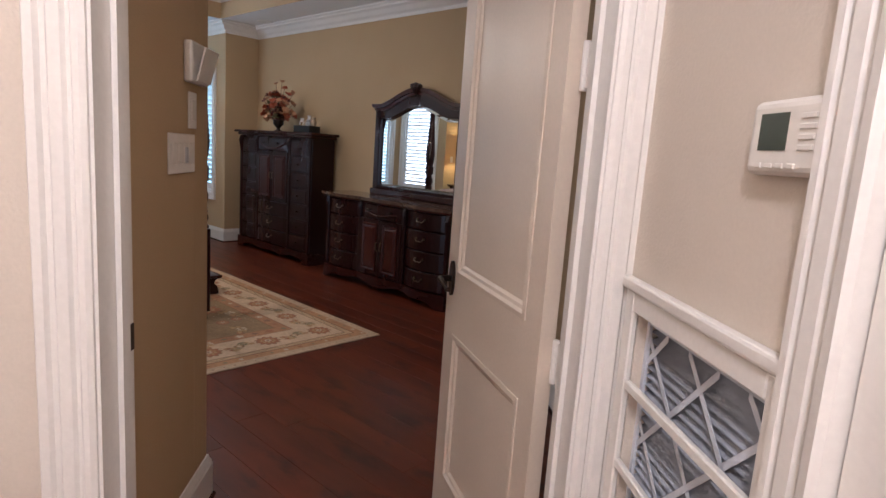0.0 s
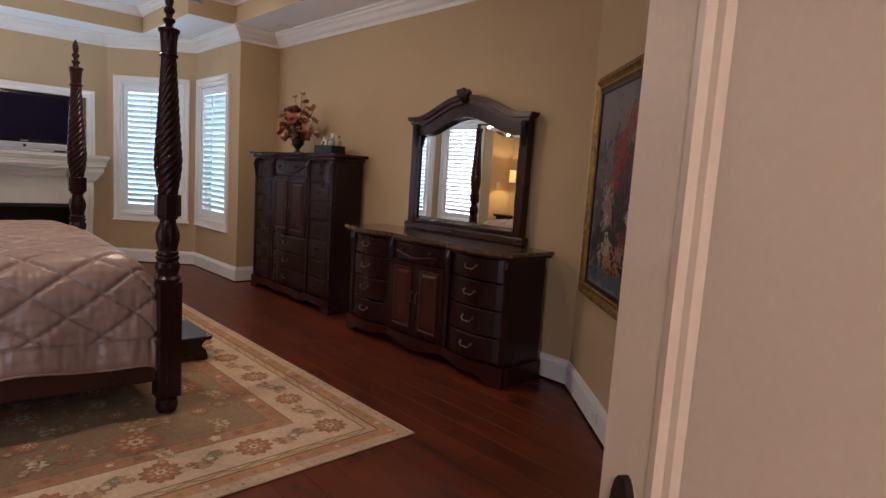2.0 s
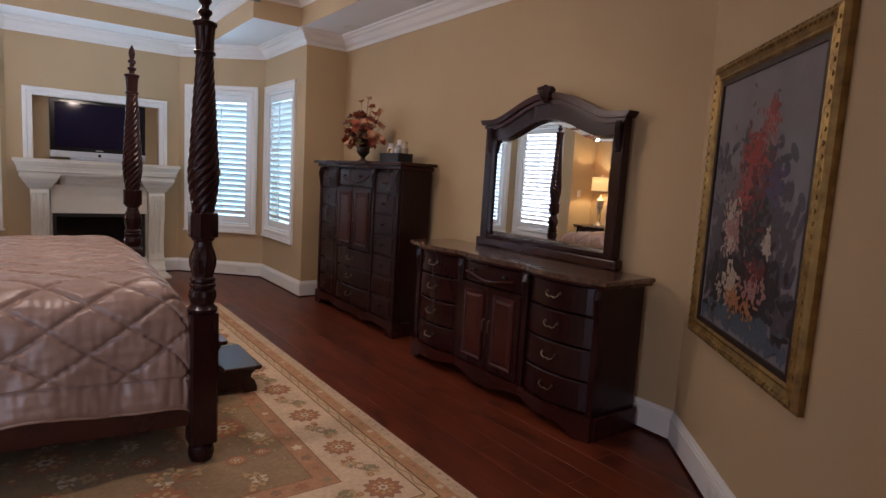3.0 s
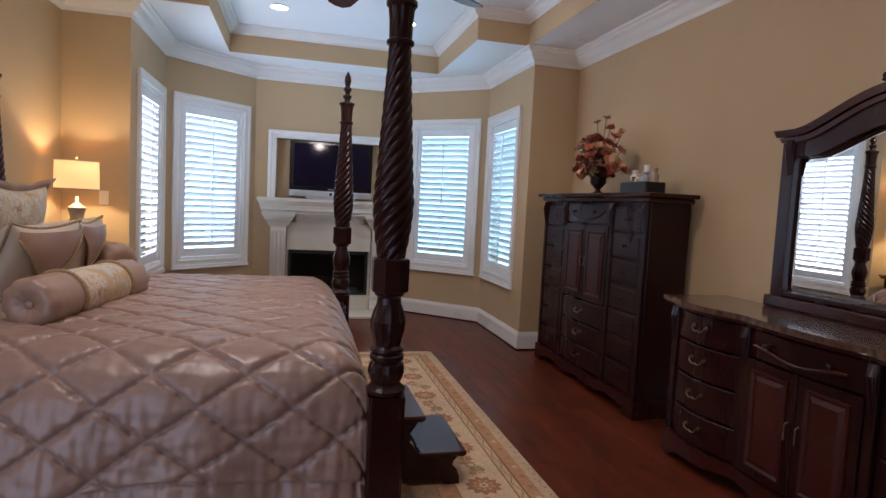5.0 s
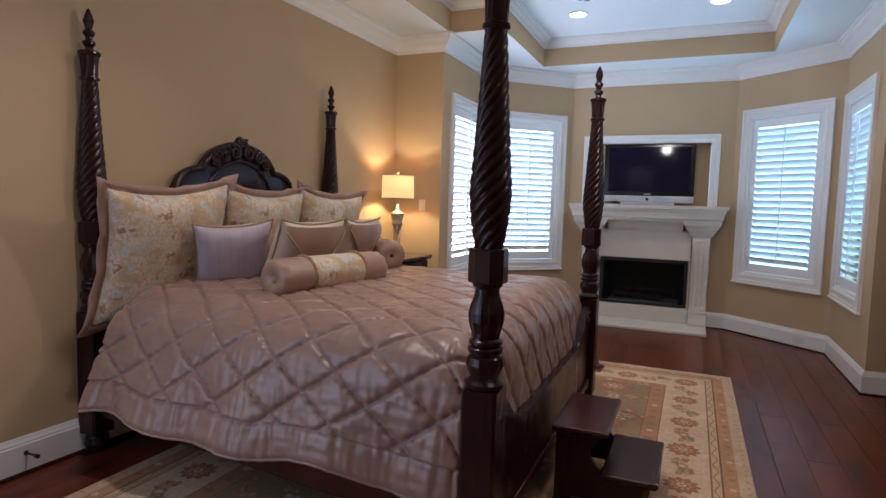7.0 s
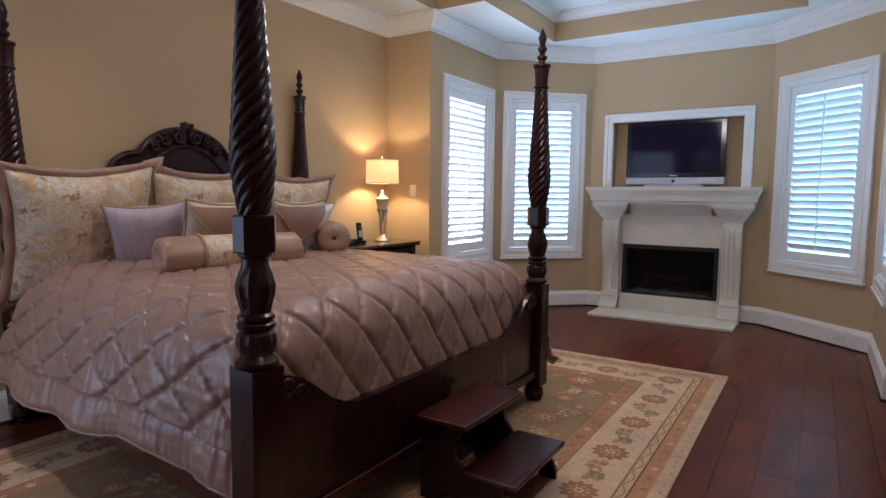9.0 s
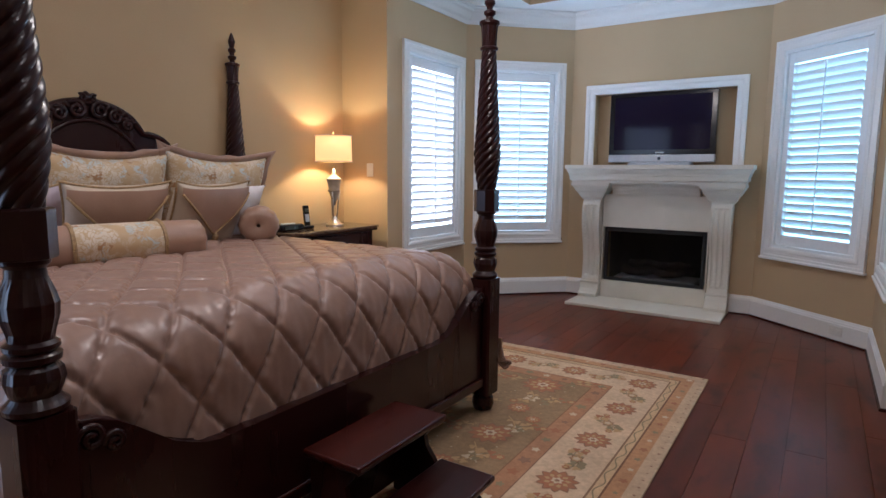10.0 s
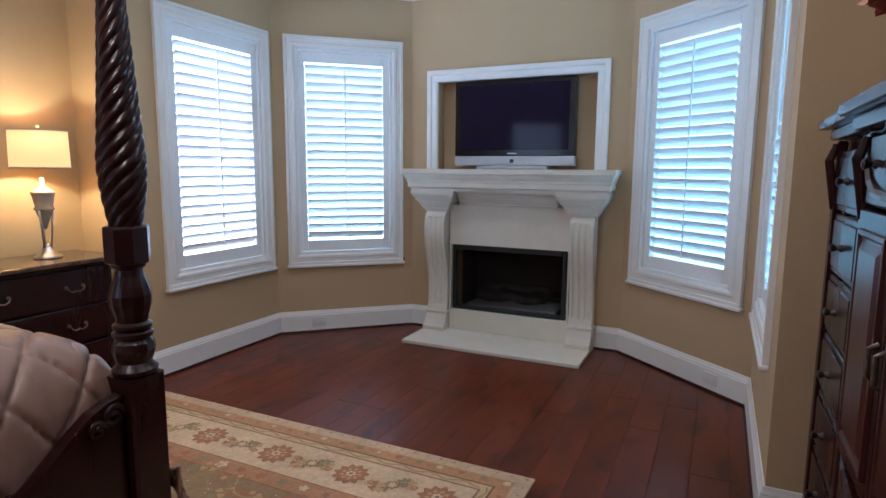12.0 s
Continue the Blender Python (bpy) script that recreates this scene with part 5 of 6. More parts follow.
def bolster(name, m, length, r, label):
    p = thing(name, m, label, "bolster")
    def tub(x0, x1, rr, n=30):
        bm = bmesh.new()
        rows = []
        m2 = 14
        for i in range(m2 + 1):
            x = x0 + (x1 - x0) * i / m2
            rows.append([bm.verts.new((x, rr * (1 + 0.012 * noise.noise(Vector((x * 14, k, 1)))) * math.cos(6.283 * k / n), rr * 0.96 * math.sin(6.283 * k / n))) for k in range(n)])
        for a, b in zip(rows, rows[1:]):
            for k in range(n):
                bm.faces.new((a[k], a[(k + 1) % n], b[(k + 1) % n], b[k]))
        return bm
    mid = length * 0.24
    part("middle", tub(-mid, mid, r * 1.005), DAMASK, p, "damask middle band", smooth=True)
    for s in (-1, 1):
        bm = bmesh.new()
        n = 40
        rows = []
        for x, q in ((mid, 1.0), (length / 2 - 0.05, 1.0), (length / 2 - 0.02, 0.95), (length / 2 - 0.004, 0.82), (length / 2, 0.6), (length / 2 - 0.008, 0.35), (length / 2 - 0.02, 0.12)):
            rows.append([bm.verts.new((s * x, r * q * (1 + (0.05 * math.sin(k * 3.14159 / 2) if q < 0.96 else 0.0)) * math.cos(6.283 * k / n), r * q * 0.96 * (1 + (0.05 * math.sin(k * 3.14159 / 2) if q < 0.96 else 0)) * math.sin(6.283 * k / n))) for k in range(n)])
        for a, b in zip(rows, rows[1:]):
            for k in range(n):
                bm.faces.new((a[k], a[(k + 1) % n], b[(k + 1) % n], b[k]))
        part("end", bm, SATIN, p, "gathered bronze satin end", smooth=True)
        bm = bmesh.new()
        tube(bm, [(s * mid, (r + 0.004) * math.cos(6.283 * k / 30), (r * 0.96 + 0.004) * math.sin(6.283 * k / 30)) for k in range(31)], 0.009, 6)
        part("trim", bm, CORD, p)
        bm = bmesh.new()
        lathe(bm, [(0, 0.018), (0.008, 0.016), (0.012, 0.006)], 14)
        part("button", bm, SATIN, p, m=pose(s * (length / 2 - 0.022), 0, 0, 0, 90 * s, 0))
    return p


bolster("bolster_pillow", pose(-5.18, 1.22, 0.962, 0, 0, -12), 0.77, 0.105, "long satin bolster with a damask middle and corded bands")
nb = thing("neckroll_pillow", pose(-6.14, 1.03, 0.985, 0, 0, 50), "round bronze satin neckroll cushion with gathered ends", "bolster")
bm = bmesh.new()
rows = []
for x, q in ((-0.10, 0.1), (-0.115, 0.5), (-0.10, 0.85), (-0.07, 1.0), (0, 1.03), (0.07, 1.0), (0.10, 0.85), (0.115, 0.5), (0.10, 0.1)):
    rows.append([bm.verts.new((x * 1.3, 0.115 * q * (1 + 0.03 * math.sin(k * 2.2)) * math.cos(6.283 * k / 36), 0.108 * q * (1 + 0.03 * math.sin(k * 2.2)) * math.sin(6.283 * k / 36))) for k in range(36)])
for a, b in zip(rows, rows[1:]):
    for k in range(36):
        bm.faces.new((a[k], a[(k + 1) % 36], b[(k + 1) % 36], b[k]))
part("case", bm, SATIN, nb, smooth=True)

# bed steps on the rug
st = thing("bed_steps", pose(-5.355, 2.478, 0.0125), "small two-tread cherry wood bed step stool", "step stool")
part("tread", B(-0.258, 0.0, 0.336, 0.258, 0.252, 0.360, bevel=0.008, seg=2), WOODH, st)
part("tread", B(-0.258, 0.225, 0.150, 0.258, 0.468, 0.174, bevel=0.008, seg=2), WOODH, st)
for z0, y0, y1 in ((0.328, 0.008, 0.244), (0.142, 0.233, 0.460)):
    part("tread_moulding", B(-0.248, y0, z0, 0.248, y1, z0 + 0.0085, bevel=0.003), WOOD, st)
for s in (-1, 1):
    bm = bmesh.new()
    prof = [(0.02, 0.0), (0.07, 0.0), (0.11, 0.04), (0.33, 0.04), (0.37, 0.0), (0.44, 0.0), (0.44, 0.035), (0.425, 0.075), (0.40, 0.098), (0.405, 0.12), (0.43, 0.1415), (0.235, 0.1415), (0.215, 0.18), (0.18, 0.225), (0.172, 0.265), (0.20, 0.30), (0.215, 0.3275), (0.02, 0.3275)]
    prism(bm, prof, s * 0.228 - 0.011, s * 0.228 + 0.011, axis="x")
    part("side", bm, WOOD, st)
part("riser", B(-0.217, 0.03, 0.05, 0.217, 0.045, 0.327), WOOD, st)

# ---- case furniture ----


def pull(parent, x, y, z, bail=True):
    """A brass bail pull, or a knob."""
    bm = bmesh.new()
    if bail:
        tube(bm, [(x - 0.05, y - 0.004, z + 0.008), (x - 0.05, y - 0.016, z + 0.006), (x - 0.042, y - 0.02, z - 0.010), (x - 0.02, y - 0.022, z - 0.020), (x, y - 0.022, z - 0.014),
                  (x + 0.02, y - 0.022, z - 0.020), (x + 0.042, y - 0.02, z - 0.010), (x + 0.05, y - 0.016, z + 0.006), (x + 0.05, y - 0.004, z + 0.008)], 0.0042, 6)
        for s in (-1, 1):
            tube(bm, [(x + s * 0.05, y + 0.002, z + 0.008), (x + s * 0.05, y - 0.006, z + 0.008)], 0.011, 8)
    else:
        tube(bm, [(x, y + 0.002, z), (x, y - 0.004, z), (x, y - 0.012, z), (x, y - 0.018, z), (x, y - 0.026, z), (x, y - 0.030, z)], lambda k: (0.013, 0.010, 0.006, 0.010, 0.013, 0.006)[min(5, round(k * 5))], 10)
    return part("handle", bm, BRASS if bail else BRONZE, parent, "antique brass pull" if bail else "dark bronze knob")


def bow(x0, x1, y, z0, z1, bulge, depth=0.02, n=12):
    """A drawer front whose face bows towards the room (-y), with a lipped edge."""
    bm = bmesh.new()
    front, back = [], []
    zs = (z0, z0 + 0.006, z1 - 0.006, z1)
    for i in range(n + 1):
        k = i / n
        x = x0 + (x1 - x0) * k
        e = 0.006 if i in (0, n) else 0
        yy = y - bulge * math.sin(k * math.pi)
        front.append([bm.verts.new((x, yy + (0.006 if q in (0, 3) else e), zs[q])) for q in range(4)])
        back.append([bm.verts.new((x, yy + depth, zz)) for zz in (z0, z1)])
    for i in range(n):
        for q in range(3):
            bm.faces.new((front[i][q], front[i + 1][q], front[i + 1][q + 1], front[i][q + 1]))
        bm.faces.new((front[i][0], back[i][0], back[i + 1][0], front[i + 1][0]))
        bm.faces.new((front[i][3], front[i + 1][3], back[i + 1][1], back[i][1]))
        bm.faces.new((back[i][0], back[i][1], back[i + 1][1], back[i + 1][0]))
    bm.faces.new((front[0][0], front[0][1], front[0][2], front[0][3], back[0][1], back[0][0]))
    bm.faces.new((front[n][3], front[n][2], front[n][1], front[n][0], back[n][0], back[n][1]))
    return bm


def cabinet_door(parent, x0, x1, y, z0, z1):
    d = part("door", B(x0, y, z0, x1, y + 0.02, z1, bevel=0.003), WOOD, parent)
    w = 0.055
    bm = bmesh.new()
    loop = [(x0 + w, z0 + w), (x1 - w, z0 + w), (x1 - w, z1 - w), (x0 + w, z1 - w)]
    rows = []
    for i, (x, z) in enumerate(loop):
        sx, sz = (1 if i in (0, 3) else -1), (1 if i < 2 else -1)
        rows.append([bm.verts.new((x + sx * q, y - o, z + sz * q)) for q, o in ((-0.012, 0.0), (-0.010, 0.008), (0.0, 0.009), (0.008, 0.002), (0.014, 0.001), (0.032, 0.010), (0.034, 0.011))])
    for i in range(4):
        a, b = rows[i], rows[(i + 1) % 4]
        for j in range(6):
            bm.faces.new((a[j], a[j + 1], b[j + 1], b[j]))
    bm.faces.new([r[-1] for r in rows])
    part("raised_panel", bm, WOODR, d)
    return d


def apron(x0, x1, y0, y1, z1, feet=0.12, drop=0.09):
    """A scalloped base rail between bracket feet."""
    pts = [(x0, 0.0), (x0 + feet, 0.0), (x0 + feet + 0.03, 0.05)]
    n = 24
    L = x1 - x0 - 2 * feet - 0.06
    for i in range(1, n):
        k = i / n
        pts.append((x0 + feet + 0.03 + L * k, 0.055 + 0.03 * math.sin(k * math.pi * 3) ** 2 - 0.02 * math.sin(k * math.pi)))
    pts += [(x1 - feet - 0.03, 0.05), (x1 - feet, 0.0), (x1, 0.0), (x1, z1), (x0, z1)]
    bm = bmesh.new()
    prism(bm, pts, y0, y1, axis="y")
    return bm


def pilaster(parent, x, y, z0, z1):
    bm = bmesh.new()
    box(bm, x - 0.022, y - 0.006, z0, x + 0.022, y + 0.02, z1, bevel=0.004)
    for k in range(5):
        tube(bm, [(x - 0.016 + 0.008 * k, y - 0.006, z1 - 0.17 - 0.02 * (2 - abs(k - 2))), (x - 0.016 + 0.008 * k, y - 0.018 - 0.006 * (2 - abs(k - 2)), z1 - 0.06), (x - 0.016 + 0.008 * k, y - 0.008, z1 - 0.01)], lambda q: 0.005 + 0.003 * q, 6)
    part("pilaster", bm, WOOD, parent, "carved corner pilaster")


WOODR = material("cherry_wood_red", (0.062, 0.011, 0.0075), 0.30, gloss=0.35, second=(0.030, 0.007, 0.005), scale=3.5, stretch=(1, 1, 0.15), amount=0.6, bump=0.0004, bump_scale=50, coat=0.06, detail=8)

ch = thing("chest_of_drawers", pose(-6.68, 4.70, 0), "tall dark cherry chest with three columns of drawers and two doors", "chest")
CW, CD_ = 0.82, 0.33
part("carcass", B(-CW, -CD_ + 0.02, 0.10, CW, -0.003, 1.49, bevel=0.003), WOOD, ch)
bm = bmesh.new()
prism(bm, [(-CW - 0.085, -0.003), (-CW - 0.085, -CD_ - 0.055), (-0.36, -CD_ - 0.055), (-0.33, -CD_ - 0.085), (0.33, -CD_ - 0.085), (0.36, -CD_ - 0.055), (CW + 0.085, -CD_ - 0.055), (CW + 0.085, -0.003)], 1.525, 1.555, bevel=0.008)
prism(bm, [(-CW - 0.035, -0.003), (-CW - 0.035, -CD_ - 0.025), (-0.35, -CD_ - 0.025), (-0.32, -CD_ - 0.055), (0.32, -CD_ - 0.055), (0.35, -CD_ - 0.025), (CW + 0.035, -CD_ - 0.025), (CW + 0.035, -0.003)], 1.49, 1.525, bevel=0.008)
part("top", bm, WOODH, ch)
part("base_rail", apron(-CW - 0.02, CW + 0.02, -CD_ - 0.022, -CD_ + 0.018, 0.14), WOODH, ch)
for s in (-1, 1):
    part("side_base", B(s * CW + 0.0, -CD_ + 0.019, 0.0, s * (CW + 0.02), -0.003, 0.13, bevel=0.003), WOODH, ch)
part("back_base", B(-CW + 0.05, -0.04, 0.0, CW - 0.05, -0.003, 0.099), WOODH, ch)
hts = [(0.155 + i * 0.187, 0.155 + i * 0.187 + 0.178) for i in range(7)]
for x0, x1 in ((-CW + 0.05, -0.40), (0.40, CW - 0.05)):
    for z0, z1 in hts:
        d = part("drawer", B(x0, -CD_ - 0.004, z0, x1, -CD_ + 0.018, z1, bevel=0.004), WOOD, ch)
        part("panel_bead", B(x0 + 0.02, -CD_ - 0.009, z0 + 0.018, x1 - 0.02, -CD_ - 0.0035, z1 - 0.018, bevel=0.004), WOOD, d)
        pull(d, (x0 + x1) / 2, -CD_ - 0.009, (z0 + z1) / 2, bail=False)
for x in (-CW + 0.022, -0.372, 0.372, CW - 0.022):
    pilaster(ch, x, -CD_ - 0.006, 0.145, 1.487)
for z0, z1 in ((0.155, 0.325), (0.335, 0.505), (0.515, 0.685)):
    d = part("drawer", bow(-0.345, 0.345, -CD_ - 0.012, z0, z1, 0.02), WOOD, ch)
    pull(d, 0, -CD_ - 0.034, (z0 + z1) / 2 + 0.01)
d = part("drawer", bow(-0.345, 0.345, -CD_ - 0.014, 1.32, 1.475, 0.022), WOOD, ch)
for s in (-1, 1):
    pull(d, s * 0.16, -CD_ - 0.028, 1.41, bail=False)
    bm = bmesh.new()
    tube(bm, [(s * 0.30, -CD_ - 0.02, 1.42), (s * 0.2, -CD_ - 0.03, 1.37), (s * 0.1, -CD_ - 0.04, 1.35), (0, -CD_ - 0.042, 1.345)], 0.010, 6)
    part("carving", bm, WOODR, d)
for x0, x1, hx_ in ((-0.345, -0.003, -0.03), (0.003, 0.345, 0.03)):
    d = cabinet_door(ch, x0, x1, -CD_ - 0.018, 0.70, 1.305)
    bm = bmesh.new()
    tube(bm, [(hx_, -CD_ - 0.02, 1.05), (hx_, -CD_ - 0.036, 1.04), (hx_, -CD_ - 0.036, 0.98), (hx_, -CD_ - 0.02, 0.97)], 0.005, 6)
    part("handle", bm, BRASS, d, "antique brass pull")

dr = thing("dresser", pose(-4.48, 4.70, 0), "dark cherry serpentine dresser with drawers and two middle doors", "dresser")
DW2, DD = 0.93, 0.40
part("carcass", B(-DW2 + 0.02, -DD + 0.02, 0.10, DW2 - 0.02, -0.003, 0.895, bevel=0.003), WOOD, dr)


def serp(x):
    a = abs(x)
    if a > 0.33:
        return 0.055 * math.sin((a - 0.33) / 0.57 * math.pi) if a < 0.9 else 0
    return 0.03 * math.cos(a / 0.33 * math.pi / 2)


outl = [(DW2 + 0.045, -0.003), (-DW2 - 0.045, -0.003)]
for i in range(61):
    x = -DW2 - 0.045 + (2 * DW2 + 0.09) * i / 60
    outl.append((x, -DD - 0.05 - serp(x)))
bm = bmesh.new()
prism(bm, outl, 0.905, 0.935, bevel=0.009)
part("stone_top", bm, GRAN, dr, "polished brown granite top")
bm = bmesh.new()
prism(bm, [(x * 0.985, y + (0.018 if y < -0.1 else 0)) for x, y in outl], 0.885, 0.905, bevel=0.006)
part("top_moulding", bm, WOODH, dr)
for x0, x1, bl in ((-DW2, -0.34, 0.055), (-0.34, 0.34, 0.03), (0.34, DW2, 0.055)):
    bm = bmesh.new()
    n = 20
    top_, bot = [], []
    for i in range(n + 1):
        k = i / n
        x = x0 + (x1 - x0) * k
        zb = 0.062 * min(1, max(0, (DW2 - 0.11 - abs(x)) / 0.09)) ** 0.6 - 0.022 * math.cos(x / 0.34 * math.pi) * (abs(x) < 0.51)
        zb = max(zb, 0.0)
        for lst, z in ((bot, zb), (top_, 0.145)):
            y = -DD - 0.022 - bl * math.sin(k * math.pi)
            lst.append((bm.verts.new((x, y, z)), bm.verts.new((x, y + 0.045, z))))
    for i in range(n):
        for a, b in (((bot[i][0], bot[i + 1][0]), (top_[i + 1][0], top_[i][0])), ((top_[i][0], top_[i + 1][0]), (top_[i + 1][1], top_[i][1])), ((bot[i][1], bot[i + 1][1]), (top_[i + 1][1], top_[i][1])), ((bot[i][0], bot[i + 1][0]), (bot[i + 1][1], bot[i][1]))):
            bm.faces.new((*a, *b))
    bm.faces.new((bot[0][0], bot[0][1], top_[0][1], top_[0][0]))
    bm.faces.new((bot[n][0], bot[n][1], top_[n][1], top_[n][0]))
    part("base_rail", bm, WOODH, dr)
for s in (-1, 1):
    part("side_base", B(s * (DW2 - 0.02), -DD + 0.019, 0.0, s * (DW2 + 0.005), -0.003, 0.14, bevel=0.004), WOODH, dr)
    pilaster(dr, s * (DW2 - 0.028), -DD - 0.004, 0.15, 0.882)
    pilaster(dr, s * 0.335, -DD - 0.012, 0.15, 0.882)
    x0, x1 = (-DW2 + 0.055, -0.362) if s < 0 else (0.362, DW2 - 0.055)
    for z0, z1 in ((0.155, 0.325), (0.335, 0.515), (0.525, 0.705), (0.715, 0.875)):
        d = part("drawer", bow(x0, x1, -DD - 0.004, z0, z1, 0.055), WOOD, dr)
        pull(d, (x0 + x1) / 2, -DD - 0.06, (z0 + z1) / 2 + 0.01)
d = part("drawer", bow(-0.308, 0.308, -DD - 0.012, 0.735, 0.875, 0.03), WOOD, dr)
for s in (-1, 1):
    pull(d, s * 0.17, -DD - 0.035, 0.815, bail=False)
bm = bmesh.new()
tube(bm, [(-0.25 + 0.05 * i, -DD - 0.042 - 0.008 * math.sin(i / 10 * 3.14), 0.80 - 0.035 * math.sin(i / 10 * math.pi) ** 2) for i in range(11)], 0.008, 6)
part("carving", bm, WOODR, d)
for x0, x1, hx_ in ((-0.308, -0.003, -0.03), (0.003, 0.308, 0.03)):
    d = cabinet_door(dr, x0, x1, -DD - 0.026, 0.155, 0.725)
    bm = bmesh.new()
    tube(bm, [(hx_, -DD - 0.028, 0.50), (hx_, -DD - 0.045, 0.49), (hx_, -DD - 0.045, 0.42), (hx_, -DD - 0.028, 0.41)], 0.005, 6)
    part("handle", bm, BRASS, d, "antique brass pull")

# mirror on the dresser
mr_ = thing("dresser_mirror", pose(-4.43, 4.72, 0.936), "arched dark cherry dresser mirror with a carved crest", "mirror")


def arch(x, w, z0, rise):
    k = min(abs(x) / (w * 0.80), 1)
    return z0 + rise * (0.5 + 0.5 * math.cos(k * math.pi)) ** 0.75


def ring_part(name, inner, outer, y0, y1, mat, parent, label=""):
    bm = bmesh.new()
    n = len(inner)
    r = [[bm.verts.new((x, y, z)) for x, z in pts] for pts, y in ((inner, y0), (outer, y0), (outer, y1), (inner, y1))]
    for i in range(n - 1):
        for q in range(4):
            bm.faces.new((r[q][i], r[q][i + 1], r[(q + 1) % 4][i + 1], r[(q + 1) % 4][i]))
    bm.faces.new([r[q][0] for q in range(4)])
    bm.faces.new([r[q][-1] for q in range(4)][::-1])
    return part(name, bm, mat, parent, label)


xs = [-1 + 2 * i / 40 for i in range(41)]
ring_part("head", [(x * 0.56, arch(x, 1, 0.82, 0.125)) for x in xs], [(x * 0.645, arch(x, 1, 0.93, 0.155)) for x in xs], -0.07, -0.005, WOOD, mr_)
ring_part("cornice", [(x * 0.665, arch(x, 1, 0.925, 0.155)) for x in xs], [(x * 0.69, arch(x, 1, 0.962, 0.16)) for x in xs], -0.10, -0.004, WOODH, mr_)
ring_part("cornice_bead", [(x * 0.64, arch(x, 1, 0.895, 0.155)) for x in xs], [(x * 0.66, arch(x, 1, 0.92, 0.155)) for x in xs], -0.085, -0.0695, WOODR, mr_)
for s in (-1, 1):
    part("side_post", B(s * 0.565, -0.072, 0.065, s * 0.645, -0.005, 0.924, bevel=0.004), WOOD, mr_)
    bm = bmesh.new()
    for k in range(4):
        tube(bm, [(s * 0.595 + 0.01 * k, -0.072, 0.72), (s * 0.595 + 0.01 * k, -0.095, 0.86), (s * 0.595 + 0.01 * k, -0.085, 0.905)], lambda q: 0.005 + 0.004 * q, 6)
    part("corbel", bm, WOOD, mr_, "carved leaf bracket")
part("bottom_rail", B(-0.675, -0.085, 0.0, 0.675, -0.005, 0.064, bevel=0.010, seg=2), WOODH, mr_)
part("bottom_bead", B(-0.565, -0.068, 0.065, 0.565, -0.005, 0.095, bevel=0.006), WOOD, mr_)
bm = bmesh.new()
bm.faces.new([bm.verts.new((x * 0.566, -0.034, arch(x, 1, 0.815, 0.125))) for x in xs] + [bm.verts.new((0.566, -0.034, 0.09)), bm.verts.new((-0.566, -0.034, 0.09))])
part("glass", bm, MIRROR, mr_, "clear bevelled mirror glass")
bm = bmesh.new()
outer = [(x * 0.562, arch(x, 1, 0.813, 0.125)) for x in xs] + [(0.562, 0.095), (-0.562, 0.095)]
inner = [(x * 0.535, arch(x, 1, 0.788, 0.125)) for x in xs] + [(0.535, 0.122), (-0.535, 0.122)]
a = [bm.verts.new((x, -0.0345, z)) for x, z in outer]
b = [bm.verts.new((x, -0.039, z)) for x, z in inner]
for i in range(len(a)):
    bm.faces.new((a[i], a[(i + 1) % len(a)], b[(i + 1) % len(a)], b[i]))
bm.faces.new(b)
part("bevelled_pane", bm, MIRROR, mr_)
bm = bmesh.new()
for s in (-1, 1):
    tube(bm, [(s * (0.012 + 0.05 * (1 - k * 0.8) * (1 + math.cos(k * 8)) / 1.6), -0.105, 1.09 + 0.035 * (1 - k * 0.8) * math.sin(k * 8) + 0.03 * (1 - k)) for k in [i / 20 for i in range(21)]], 0.012, 6)
for k in range(-2, 3):
    tube(bm, [(0, -0.10, 1.05), (0.022 * k, -0.115, 1.12), (0.032 * k, -0.112, 1.165 - 0.008 * abs(k))], lambda q: 0.010 + 0.006 * q, 6)
part("crest", bm, WOOD, mr_, "carved shell crest", smooth=True)

# nightstand and what stands on it
ns = thing("nightstand", pose(-7.19, 0.25, 0), "dark cherry nightstand with drawers and a polished stone top", "nightstand")
NW, ND = 0.46, 0.44
part("carcass", B(-NW + 0.01, 0.001, 0.08, NW - 0.01, ND - 0.02, 0.815, bevel=0.003), WOOD, ns)
bm = bmesh.new()
prism(bm, [(-NW - 0.04, 0.001), (NW + 0.04, 0.001), (NW + 0.04, ND + 0.01), (NW - 0.03, ND + 0.045), (-NW + 0.03, ND + 0.045), (-NW - 0.04, ND + 0.01)], 0.832, 0.858, bevel=0.008)
part("top", bm, GRAN, ns, "polished brown stone top")
part("top_moulding", B(-NW - 0.02, 0.001, 0.813, NW + 0.02, ND + 0.015, 0.832, bevel=0.006), WOODH, ns)
for i in range(3):
    z0, z1 = 0.14 + i * 0.225, 0.14 + i * 0.225 + 0.212
    d = part("drawer", B(-NW + 0.04, ND - 0.021, z0, NW - 0.04, ND + 0.004, z1, bevel=0.004), WOOD, ns)
    for s in (-1, 1):
        h = pull(d, s * 0.2, 0, 0)
        h.matrix_local = pose(0, ND + 0.004, (z0 + z1) / 2, 0, 0, 180)
bm = bmesh.new()
box(bm, -NW - 0.005, 0.001, 0.0, NW + 0.005, ND + 0.012, 0.125, bevel=0.006)
part("plinth", bm, WOODH, ns)
tl = thing("table_lamp", pose(-7.39, 0.47, 0.858), "table lamp with a glowing cream drum shade and metal legs", "lamp")
bm = bmesh.new()
